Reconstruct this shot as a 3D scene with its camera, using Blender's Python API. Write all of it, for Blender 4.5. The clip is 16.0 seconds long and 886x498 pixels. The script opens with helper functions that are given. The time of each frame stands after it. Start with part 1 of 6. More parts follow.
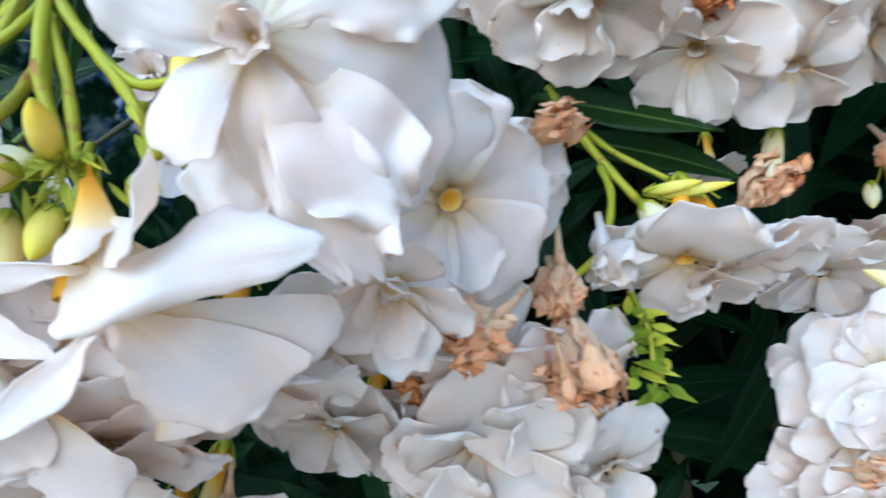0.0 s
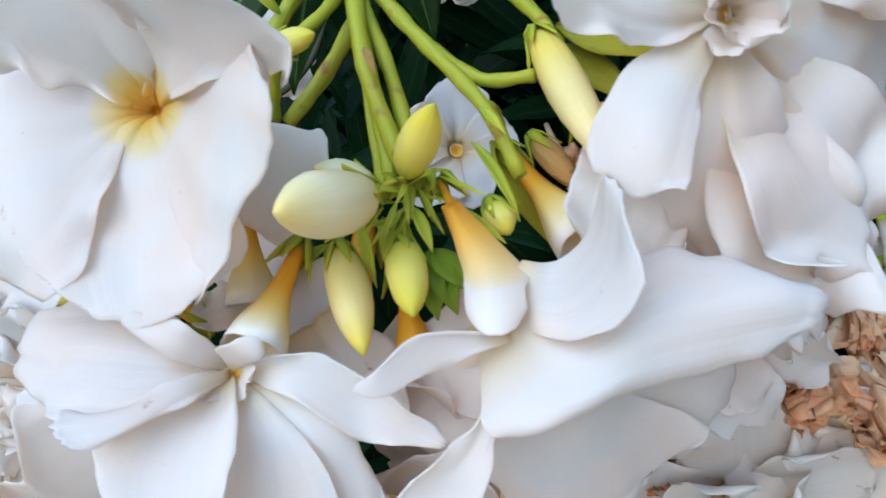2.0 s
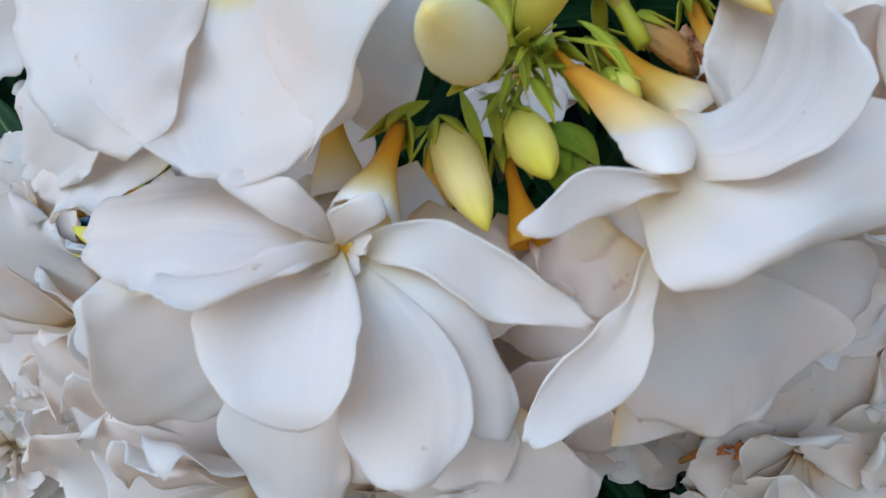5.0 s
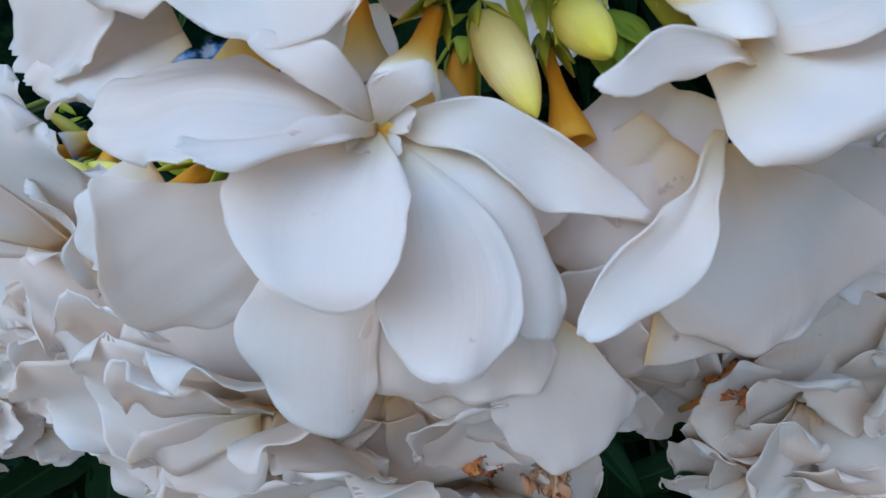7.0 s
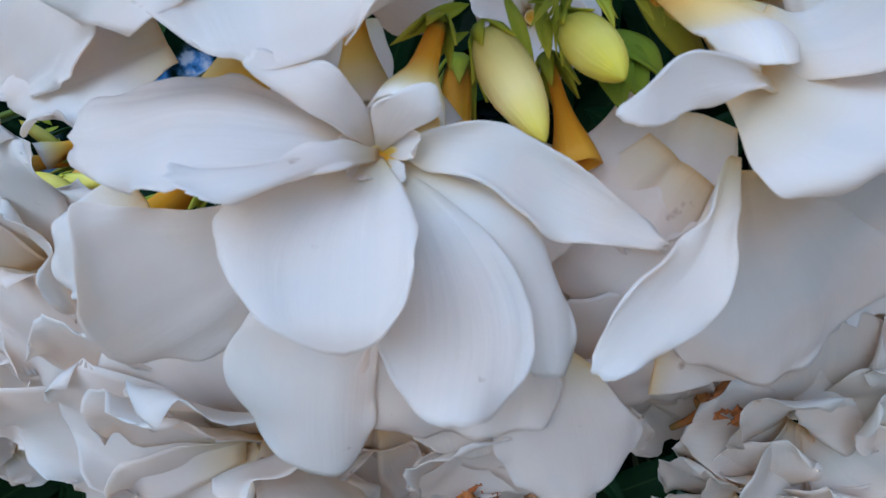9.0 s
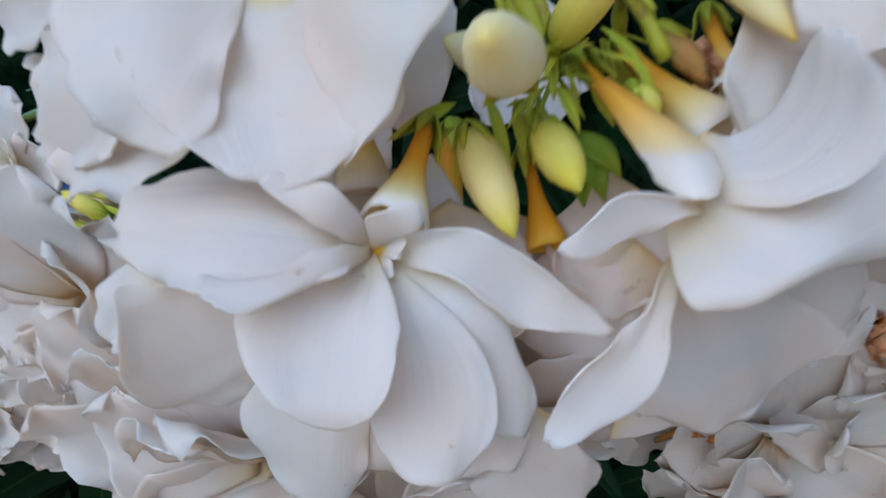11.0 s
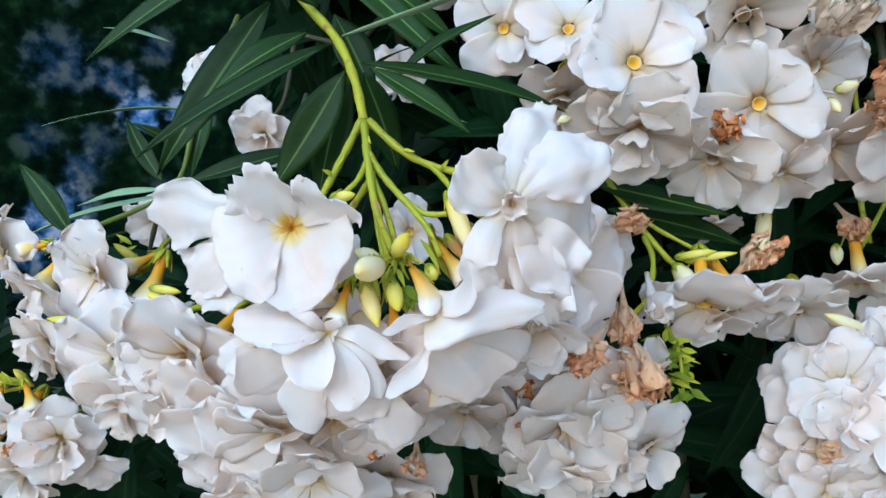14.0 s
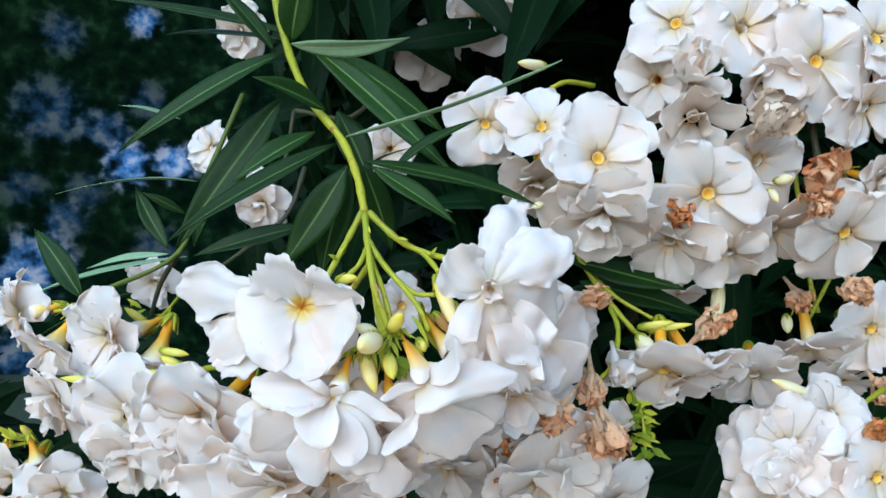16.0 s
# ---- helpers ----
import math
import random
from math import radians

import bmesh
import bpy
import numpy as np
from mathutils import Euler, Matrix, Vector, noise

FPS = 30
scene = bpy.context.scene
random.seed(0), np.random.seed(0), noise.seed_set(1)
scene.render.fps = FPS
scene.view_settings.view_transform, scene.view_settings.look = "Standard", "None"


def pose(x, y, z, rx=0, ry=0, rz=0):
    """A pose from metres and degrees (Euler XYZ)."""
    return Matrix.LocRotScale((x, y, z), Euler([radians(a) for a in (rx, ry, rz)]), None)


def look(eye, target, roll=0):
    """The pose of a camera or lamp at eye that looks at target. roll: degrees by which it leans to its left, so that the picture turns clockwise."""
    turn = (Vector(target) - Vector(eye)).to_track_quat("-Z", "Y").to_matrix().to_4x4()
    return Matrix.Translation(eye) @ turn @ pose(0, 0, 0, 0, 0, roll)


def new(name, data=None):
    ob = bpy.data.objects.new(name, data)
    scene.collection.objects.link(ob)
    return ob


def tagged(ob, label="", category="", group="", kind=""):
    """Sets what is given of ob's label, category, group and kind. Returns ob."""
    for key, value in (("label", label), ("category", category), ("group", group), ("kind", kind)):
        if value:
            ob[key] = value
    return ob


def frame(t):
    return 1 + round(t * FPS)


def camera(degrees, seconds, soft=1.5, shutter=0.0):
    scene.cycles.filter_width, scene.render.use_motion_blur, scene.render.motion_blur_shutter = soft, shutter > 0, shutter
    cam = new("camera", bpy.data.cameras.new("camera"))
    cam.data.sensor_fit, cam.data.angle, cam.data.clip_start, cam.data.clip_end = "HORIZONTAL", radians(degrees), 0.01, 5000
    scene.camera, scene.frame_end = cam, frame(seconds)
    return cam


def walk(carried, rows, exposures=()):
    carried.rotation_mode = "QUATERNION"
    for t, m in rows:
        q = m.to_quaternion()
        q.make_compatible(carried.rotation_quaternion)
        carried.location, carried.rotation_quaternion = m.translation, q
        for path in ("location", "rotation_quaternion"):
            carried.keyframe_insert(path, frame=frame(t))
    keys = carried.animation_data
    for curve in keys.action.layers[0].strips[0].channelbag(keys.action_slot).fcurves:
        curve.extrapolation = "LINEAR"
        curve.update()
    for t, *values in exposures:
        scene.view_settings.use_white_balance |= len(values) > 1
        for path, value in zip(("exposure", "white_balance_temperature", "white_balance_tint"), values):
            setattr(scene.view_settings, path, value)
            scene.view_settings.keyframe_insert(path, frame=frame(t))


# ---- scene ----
cam = camera(68.7, 16.0, shutter=0.5)
cam.data.dof.use_dof = True
cam.data.dof.focus_distance, cam.data.dof.aperture_fstop = 0.13, 160
PATH = [
    (0, (0.01454, 0.01887, 1.52016), (-0.01088, 2.01849, 1.49059), 0.74),
    (0.5, (0.00200, 0.02574, 1.52159), (-0.12860, 2.02084, 1.47111), -0.02),
    (1, (-0.00684, 0.02983, 1.52283), (-0.18041, 2.02128, 1.45933), 0.33),
    (1.5, (-0.01771, 0.03347, 1.52422), (-0.20916, 2.02245, 1.43890), 0.68),
    (2, (-0.02386, 0.03583, 1.52570), (-0.22130, 2.02358, 1.42637), 1.33),
    (2.5, (-0.02728, 0.03663, 1.52581), (-0.23113, 2.02383, 1.42841), 1.44),
    (3, (-0.02710, 0.03810, 1.52402), (-0.23645, 2.02432, 1.41874), 1.26),
    (3.5, (-0.02766, 0.03832, 1.52231), (-0.22678, 2.02553, 1.41579), 1.35),
    (4, (-0.02883, 0.03966, 1.52129), (-0.23194, 2.02626, 1.41100), 1.44),
    (4.5, (-0.03207, 0.04053, 1.51731), (-0.23710, 2.02867, 1.44464), 1.31),
    (5, (-0.03531, 0.04141, 1.51333), (-0.20563, 2.03332, 1.45603), 0.73),
    (7.5, (-0.04090, 0.04511, 1.50683), (-0.12806, 2.03779, 1.35973), 2.13),
    (8, (-0.04174, 0.04561, 1.50767), (-0.10936, 2.03925, 1.36335), 1.88),
    (10.5, (-0.04188, 0.04815, 1.50881), (-0.06433, 2.04714, 1.44936), 2.68),
    (11, (-0.03976, 0.03948, 1.51640), (-0.11760, 2.03130, 1.35324), 3.13),
    (11.5, (-0.03547, 0.02027, 1.52231), (-0.10753, 2.01510, 1.39798), 2.21),
    (12, (-0.03251, 0.00314, 1.52733), (-0.09623, 2.00062, 1.44986), 1.77),
    (12.5, (-0.02764, -0.01824, 1.52994), (-0.09733, 1.97998, 1.48243), 2.51),
    (13, (-0.02430, -0.03328, 1.53273), (-0.06308, 1.96621, 1.55628), 2.21),
    (13.5, (-0.02278, -0.04694, 1.53117), (-0.01325, 1.95246, 1.57949), 2.61),
    (14, (-0.02218, -0.05447, 1.53001), (-0.02317, 1.94543, 1.54975), 2.18),
    (14.5, (-0.02276, -0.06598, 1.53067), (-0.01572, 1.93347, 1.57708), 2.02),
    (15, (-0.02303, -0.07316, 1.53257), (0.01102, 1.92439, 1.62555), 2.45),
    (15.5, (-0.02289, -0.07883, 1.53446), (0.01787, 1.91524, 1.68280), 2.46),
    (16, (-0.02376, -0.08208, 1.53606), (0.01669, 1.90895, 1.72089), 2.77),
]

EXPOSURES = [(0, 1.65, 5590, 11.0), (0.5, 1.60, 5890, 12.0), (2, 1.25, 5790, 11.0), (4, 1.00, 5760, 11.0), (5, 0.91, 5740, 11.0), (7.5, 0.80, 5320, 11.0), (10.5, 0.73, 5620, 13.0), (11.75, 0.68, 5840, 13.0), (12.5, 0.93, 5840, 12.0), (14.5, 1.39, 5740, 10.0), (16, 1.43, 5790, 9.0)]
walk(cam, [(t, look(eye, target, roll)) for t, eye, target, roll in PATH], EXPOSURES)

# ---- world and light ----
world = bpy.data.worlds.new("sky")
scene.world = world
world.use_nodes = True
wn = world.node_tree.nodes
wl = world.node_tree.links
sky = wn.new("ShaderNodeTexSky")
sky.sky_type, sky.sun_disc = "NISHITA", False
sky.dust_density = 0.7
sky.sun_elevation, sky.sun_rotation = radians(28), radians(212)
wl.new(sky.outputs[0], wn["Background"].inputs[0])
wn["Background"].inputs[1].default_value = 0.115
sun = new("sun", bpy.data.lights.new("sun", "SUN"))
sun.data.energy, sun.data.angle, sun.data.color = 1.5, radians(72), (0.56, 0.79, 1.0)
sun.matrix_world = look((-2.2, -3.4, 3.7), (0, 0.1, 1.5))

# ---- materials ----


def material(name):
    m = bpy.data.materials.new(name)
    m.use_nodes = True
    nt = m.node_tree
    return m, nt.nodes, nt.links, nt.nodes["Principled BSDF"]


def ramp(nodes, stops):
    r = nodes.new("ShaderNodeValToRGB")
    e = r.color_ramp.elements
    while len(e) < len(stops):
        e.new(0.5)
    for k, (p, c) in zip(e, stops):
        k.position, k.color = p, (*c, 1)
    return r


def mixed(nodes, links, a, b, fac, how="MIX"):
    x = nodes.new("ShaderNodeMix")
    x.data_type, x.blend_type = "RGBA", how
    for sock, v in ((x.inputs[0], fac), (x.inputs[6], a), (x.inputs[7], b)):
        if isinstance(v, (int, float)):
            sock.default_value = v
        elif isinstance(v, tuple):
            sock.default_value = (*v, 1)
        else:
            links.new(v, sock)
    return x.outputs[2]


def stretched_noise(nodes, links, scale, detail=3.0, rough=0.55):
    """Noise laid along the length of a petal or leaf."""
    uv = nodes.new("ShaderNodeUVMap")
    mp = nodes.new("ShaderNodeMapping")
    mp.inputs["Scale"].default_value = scale
    info = nodes.new("ShaderNodeObjectInfo")
    links.new(uv.outputs[0], mp.inputs[0])
    links.new(info.outputs["Random"], mp.inputs["Location"])
    n = nodes.new("ShaderNodeTexNoise")
    n.inputs["Detail"].default_value, n.inputs["Roughness"].default_value = detail, rough
    links.new(mp.outputs[0], n.inputs["Vector"])
    n.inputs["Scale"].default_value = 1.0
    return uv, info, n


def petal_material(name, stops, vein, blotch, blotch_low, translucent, rough=0.5, relief=0.25, through_tint=(1.0, 0.88, 0.76), veined=0.5):
    m, nodes, links, bsdf = material(name)
    uv, info, veins = stretched_noise(nodes, links, (34, 1.6, 1))
    sep = nodes.new("ShaderNodeSeparateXYZ")
    links.new(uv.outputs[0], sep.inputs[0])
    r = ramp(nodes, stops)
    links.new(sep.outputs[1], r.inputs[0])
    vr = ramp(nodes, [(0.35, (0, 0, 0)), (0.75, (1, 1, 1))])
    links.new(veins.outputs[0], vr.inputs[0])
    mul = nodes.new("ShaderNodeMath")
    mul.operation = "MULTIPLY"
    mul.inputs[1].default_value = veined
    links.new(vr.outputs[0], mul.inputs[0])
    col = mixed(nodes, links, r.outputs[0], vein, mul.outputs[0])
    spots = nodes.new("ShaderNodeTexNoise")
    spots.inputs["Scale"].default_value, spots.inputs["Detail"].default_value = 380, 4
    geo = nodes.new("ShaderNodeNewGeometry")
    links.new(geo.outputs["Position"], spots.inputs["Vector"])
    sr = ramp(nodes, [(blotch_low, (0, 0, 0)), (min(1, blotch_low + 0.1), (1, 1, 1))])
    links.new(spots.outputs[0], sr.inputs[0])
    col = mixed(nodes, links, col, blotch, sr.outputs[0])
    # slow drift between a cooler and a creamier tint
    slow = nodes.new("ShaderNodeTexNoise")
    slow.inputs["Scale"].default_value, slow.inputs["Detail"].default_value = 95, 2
    links.new(geo.outputs["Position"], slow.inputs["Vector"])
    drift = ramp(nodes, [(0.36, (0.955, 0.985, 1.0)), (0.5, (1.0, 1.0, 1.0)), (0.66, (1.0, 0.965, 0.925))])
    links.new(slow.outputs[0], drift.inputs[0])
    col = mixed(nodes, links, col, drift.outputs[0], 1.0, "MULTIPLY")
    links.new(col, bsdf.inputs["Base Color"])
    bsdf.inputs["Roughness"].default_value = rough
    bsdf.inputs["Specular IOR Level"].default_value = 0.25
    bump = nodes.new("ShaderNodeBump")
    bump.inputs["Strength"].default_value, bump.inputs["Distance"].default_value = relief, 0.0004
    fine = nodes.new("ShaderNodeTexNoise")
    fine.inputs["Scale"].default_value, fine.inputs["Detail"].default_value = 1400, 3
    links.new(geo.outputs["Position"], fine.inputs["Vector"])
    add = nodes.new("ShaderNodeMath")
    add.operation = "MULTIPLY_ADD"
    add.inputs[1].default_value = 0.35
    links.new(fine.outputs[0], add.inputs[0])
    links.new(veins.outputs[0], add.inputs[2])
    links.new(add.outputs[0], bump.inputs["Height"])
    links.new(bump.outputs[0], bsdf.inputs["Normal"])
    tr = nodes.new("ShaderNodeBsdfTranslucent")
    links.new(mixed(nodes, links, col, through_tint, 1.0, "MULTIPLY"), tr.inputs[0])
    mx = nodes.new("ShaderNodeMixShader")
    mx.inputs[0].default_value = translucent
    links.new(bsdf.outputs[0], mx.inputs[1])
    links.new(tr.outputs[0], mx.inputs[2])
    links.new(mx.outputs[0], nodes["Material Output"].inputs[0])
    return m


WHITE = (0.924, 0.892, 0.858)
fresh = petal_material("fresh_petal", [(0.0, (0.84, 0.66, 0.34)), (0.08, (0.85, 0.77, 0.58)), (0.26, WHITE), (1.0, (0.922, 0.896, 0.868))],
                       (0.87, 0.85, 0.83), (0.5, 0.36, 0.25), 0.715, 0.58, 0.5, 0.2, veined=0.25)
golden_heart = petal_material("golden_heart", [(0.0, (0.95, 0.568, 0.044)), (0.14, (0.95, 0.657, 0.077)), (0.25, (0.95, 0.745, 0.165)), (0.32, (0.95, 0.833, 0.446)), (0.38, WHITE)],
                              (0.88, 0.855, 0.83), (0.54, 0.353, 0.138), 0.715, 0.58, 0.5, 0.2, veined=0.2)
old = petal_material("old_petal", [(0.0, (0.75, 0.55, 0.25)), (0.14, (0.81, 0.77, 0.69)), (0.4, (0.912, 0.876, 0.828)), (1.0, (0.910, 0.866, 0.806))],
                     (0.84, 0.81, 0.77), (0.52, 0.33, 0.2), 0.69, 0.56)
wilt = petal_material("withered_petal", [(0.0, (0.62, 0.48, 0.22)), (0.2, (0.94, 0.72, 0.46)), (0.65, (0.94, 0.61, 0.32)), (1.0, (0.86, 0.38, 0.12))],
                      (0.93, 0.80, 0.62), (0.55, 0.20, 0.06), 0.62, 0.5, 0.6, 0.8)
tan = petal_material("tan_petal", [(0.0, (0.66, 0.52, 0.26)), (0.3, (0.89, 0.80, 0.66)), (0.75, (0.90, 0.80, 0.66)), (1.0, (0.86, 0.66, 0.46))],
                     (0.90, 0.80, 0.66), (0.55, 0.28, 0.12), 0.62, 0.5, 0.6, 0.6)
rust = petal_material("rusty_petal", [(0.0, (0.42, 0.3, 0.08)), (0.3, (0.74, 0.32, 0.09)), (1.0, (0.60, 0.16, 0.04))],
                      (0.6, 0.3, 0.12), (0.16, 0.05, 0.02), 0.58, 0.2, 0.6, 0.8)
funnel = petal_material("flower_tube", [(0.0, (0.486, 0.412, 0.044)), (0.12, (0.886, 0.372, 0.0044)), (0.42, (0.94, 0.47, 0.011)), (0.64, (0.95, 0.686, 0.143)), (0.82, (0.95, 0.823, 0.446)), (0.97, WHITE)],
                        (0.929, 0.706, 0.245), (0.648, 0.294, 0.0275), 0.8, 0.35, relief=0.1, veined=0.15)
orange_tube = petal_material("orange_tube", [(0.0, (0.594, 0.412, 0.022)), (0.25, (0.886, 0.372, 0.0044)), (0.7, (0.929, 0.441, 0.011)), (1.0, (0.907, 0.539, 0.055))],
                             (0.842, 0.49, 0.044), (0.648, 0.294, 0.0275), 0.8, 0.35)
throat_gold = petal_material("throat_gold", [(0.0, (0.929, 0.51, 0.0275)), (0.35, (0.95, 0.627, 0.066)), (0.75, (0.95, 0.706, 0.132)), (1.0, (0.95, 0.784, 0.346))],
                             (0.929, 0.686, 0.165), (0.648, 0.294, 0.0275), 0.85, 0.5, veined=0.3)
flare = petal_material("flared_base", [(0.0, (0.929, 0.49, 0.0165)), (0.14, (0.95, 0.608, 0.077)), (0.32, (0.95, 0.784, 0.374)), (0.55, WHITE)],
                       (0.95, 0.804, 0.475), (0.54, 0.353, 0.138), 0.8, 0.5, veined=0.15)
pale_bud = petal_material("pale_bud", [(0.0, (0.67, 0.549, 0.066)), (0.2, (0.90, 0.79, 0.42)), (0.7, (0.945, 0.882, 0.58)), (1.0, (0.92, 0.74, 0.22))],
                          (0.95, 0.833, 0.461), (0.54, 0.441, 0.055), 0.8, 0.32)
green_bud = petal_material("green_bud", [(0.0, (0.432, 0.47, 0.022)), (0.3, (0.756, 0.686, 0.088)), (0.6, (0.886, 0.774, 0.165)), (0.88, (0.842, 0.696, 0.055)), (1.0, (0.626, 0.529, 0.022))],
                           (0.864, 0.755, 0.23), (0.378, 0.294, 0.033), 0.8, 0.30, veined=0.3)
lemon_bud = petal_material("lemon_bud", [(0.0, (0.54, 0.51, 0.044)), (0.25, (0.864, 0.764, 0.245)), (0.65, (0.95, 0.833, 0.374)), (0.9, (0.886, 0.745, 0.11)), (1.0, (0.67, 0.549, 0.0275))],
                           (0.929, 0.813, 0.331), (0.432, 0.343, 0.033), 0.8, 0.32, veined=0.3)
cream_tube = petal_material("cream_tube", [(0.0, (0.594, 0.51, 0.033)), (0.2, (0.907, 0.706, 0.088)), (0.5, (0.95, 0.804, 0.346)), (0.85, (0.95, 0.823, 0.432)), (1.0, (0.929, 0.686, 0.121))],
                            (0.929, 0.764, 0.302), (0.648, 0.441, 0.055), 0.85, 0.32)
dried = petal_material("dried_bud", [(0.0, (0.36, 0.26, 0.05)), (0.3, (0.54, 0.30, 0.09)), (1.0, (0.62, 0.32, 0.09))], (0.42, 0.22, 0.06), (0.22, 0.11, 0.05), 0.55, 0.15, 0.6, 0.7)
olive = petal_material("yellowing_sepal", [(0.0, (0.238, 0.235, 0.0055)), (0.5, (0.367, 0.323, 0.011)), (1.0, (0.497, 0.353, 0.0165))], (0.432, 0.372, 0.0275), (0.378, 0.216, 0.0165), 0.62, 0.25, 0.5, 0.6)
sepal_green = petal_material("sepal_green", [(0.0, (0.13, 0.196, 0.0066)), (0.6, (0.173, 0.245, 0.0077)), (1.0, (0.238, 0.235, 0.011))], (0.216, 0.274, 0.0165), (0.216, 0.137, 0.0165), 0.66, 0.2, 0.5, 0.6)
green = petal_material("calyx_green", [(0.0, (0.346, 0.372, 0.0138)), (0.6, (0.475, 0.47, 0.0193)), (1.0, (0.583, 0.47, 0.0275))],
                       (0.367, 0.412, 0.055), (0.324, 0.157, 0.0275), 0.70, 0.2)
stalk = petal_material("stalk_green", [(0.0, (0.238, 0.25, 0.0088)), (0.5, (0.335, 0.323, 0.011)), (1.0, (0.41, 0.363, 0.0154))],
                       (0.346, 0.392, 0.0385), (0.281, 0.137, 0.0275), 0.60, 0.1, 0.45)
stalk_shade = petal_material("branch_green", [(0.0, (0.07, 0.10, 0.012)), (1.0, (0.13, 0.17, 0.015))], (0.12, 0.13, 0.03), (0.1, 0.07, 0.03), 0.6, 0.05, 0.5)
bark = petal_material("old_stalk", [(0.0, (0.03, 0.032, 0.012)), (1.0, (0.05, 0.05, 0.016))], (0.045, 0.036, 0.018), (0.05, 0.035, 0.02), 0.6, 0.0, 0.6, 0.6)


def leaf_material(name, blade, blade2, rib, translucent=0.12, shine=0.09):
    m, nodes, links, bsdf = material(name)
    uv, info, n = stretched_noise(nodes, links, (5, 26, 1), 4)
    col = mixed(nodes, links, blade, blade2, n.outputs[0])
    # broad paler patches: the sky's sheen on the blade, put into its colour
    geo = nodes.new("ShaderNodeNewGeometry")
    sheen_noise = nodes.new("ShaderNodeTexNoise")
    sheen_noise.inputs["Scale"].default_value, sheen_noise.inputs["Detail"].default_value = 38, 4
    links.new(geo.outputs["Position"], sheen_noise.inputs["Vector"])
    patch = ramp(nodes, [(0.45, (0, 0, 0)), (0.75, (0.5, 0.5, 0.5))])
    links.new(sheen_noise.outputs[0], patch.inputs[0])
    col = mixed(nodes, links, col, tuple(0.55 * a + 0.12 * b for a, b in zip(blade2, rib)), patch.outputs[0])
    sep = nodes.new("ShaderNodeSeparateXYZ")
    links.new(uv.outputs[0], sep.inputs[0])
    r = ramp(nodes, [(0.0, (0, 0, 0)), (0.455, (0, 0, 0)), (0.49, (0.75, 0.75, 0.75)), (0.51, (0.75, 0.75, 0.75)), (0.545, (0, 0, 0))])
    links.new(sep.outputs[0], r.inputs[0])
    col = mixed(nodes, links, col, rib, r.outputs[0])
    tint = nodes.new("ShaderNodeHueSaturation")
    rng = nodes.new("ShaderNodeMapRange")
    rng.inputs[3].default_value, rng.inputs[4].default_value = 0.75, 1.3
    links.new(info.outputs["Random"], rng.inputs[0])
    links.new(rng.outputs[0], tint.inputs["Value"])
    links.new(col, tint.inputs["Color"])
    links.new(tint.outputs[0], bsdf.inputs["Base Color"])
    bsdf.inputs["Roughness"].default_value = 0.42
    bsdf.inputs["Specular IOR Level"].default_value = shine
    bump = nodes.new("ShaderNodeBump")
    bump.inputs["Strength"].default_value, bump.inputs["Distance"].default_value = 0.35, 0.0004
    links.new(n.outputs[0], bump.inputs["Height"])
    links.new(bump.outputs[0], bsdf.inputs["Normal"])
    tr = nodes.new("ShaderNodeBsdfTranslucent")
    links.new(tint.outputs[0], tr.inputs[0])
    mx = nodes.new("ShaderNodeMixShader")
    mx.inputs[0].default_value = translucent
    links.new(bsdf.outputs[0], mx.inputs[1])
    links.new(tr.outputs[0], mx.inputs[2])
    links.new(mx.outputs[0], nodes["Material Output"].inputs[0])
    return m


leaf_dark = leaf_material("dark_leaf", (0.007, 0.023, 0.003), (0.019, 0.050, 0.007), (0.12, 0.21, 0.045), 0.16, 0.12)
# paler leaf copy: light caught by edge-on blades is put into its colour
leaf_lit = leaf_material("lit_leaf", (0.15, 0.24, 0.12), (0.23, 0.33, 0.18), (0.36, 0.45, 0.26))
# near-black leaf copy: the shade inside the shrub is put into its colour
leaf_shaded = leaf_material("shaded_leaf", (0.0022, 0.0095, 0.0028), (0.0048, 0.017, 0.005), (0.015, 0.028, 0.008), 0.04, 0.03)


def ground_material():
    m, nodes, links, bsdf = material("bounce_and_grass")
    n = nodes.new("ShaderNodeTexNoise")
    n.inputs["Scale"].default_value, n.inputs["Detail"].default_value = 14, 8
    geo = nodes.new("ShaderNodeNewGeometry")
    links.new(geo.outputs["Position"], n.inputs["Vector"])
    grass = ramp(nodes, [(0.3, (0.02, 0.035, 0.012)), (0.7, (0.06, 0.08, 0.03))])
    bounce_ground = ramp(nodes, [(0.3, (0.42, 0.32, 0.23)), (0.7, (0.58, 0.46, 0.35))])
    for r in (grass, bounce_ground):
        links.new(n.outputs[0], r.inputs[0])
    # unseen pale ground added before the shrub to bounce warm light up, grass behind it
    sep = nodes.new("ShaderNodeSeparateXYZ")
    links.new(geo.outputs["Position"], sep.inputs[0])
    edge = nodes.new("ShaderNodeMapRange")
    edge.inputs[1].default_value, edge.inputs[2].default_value = 0.85, 0.95
    links.new(sep.outputs[1], edge.inputs[0])
    links.new(mixed(nodes, links, bounce_ground.outputs[0], grass.outputs[0], edge.outputs[0]), bsdf.inputs["Base Color"])
    bsdf.inputs["Roughness"].default_value = 0.9
    return m


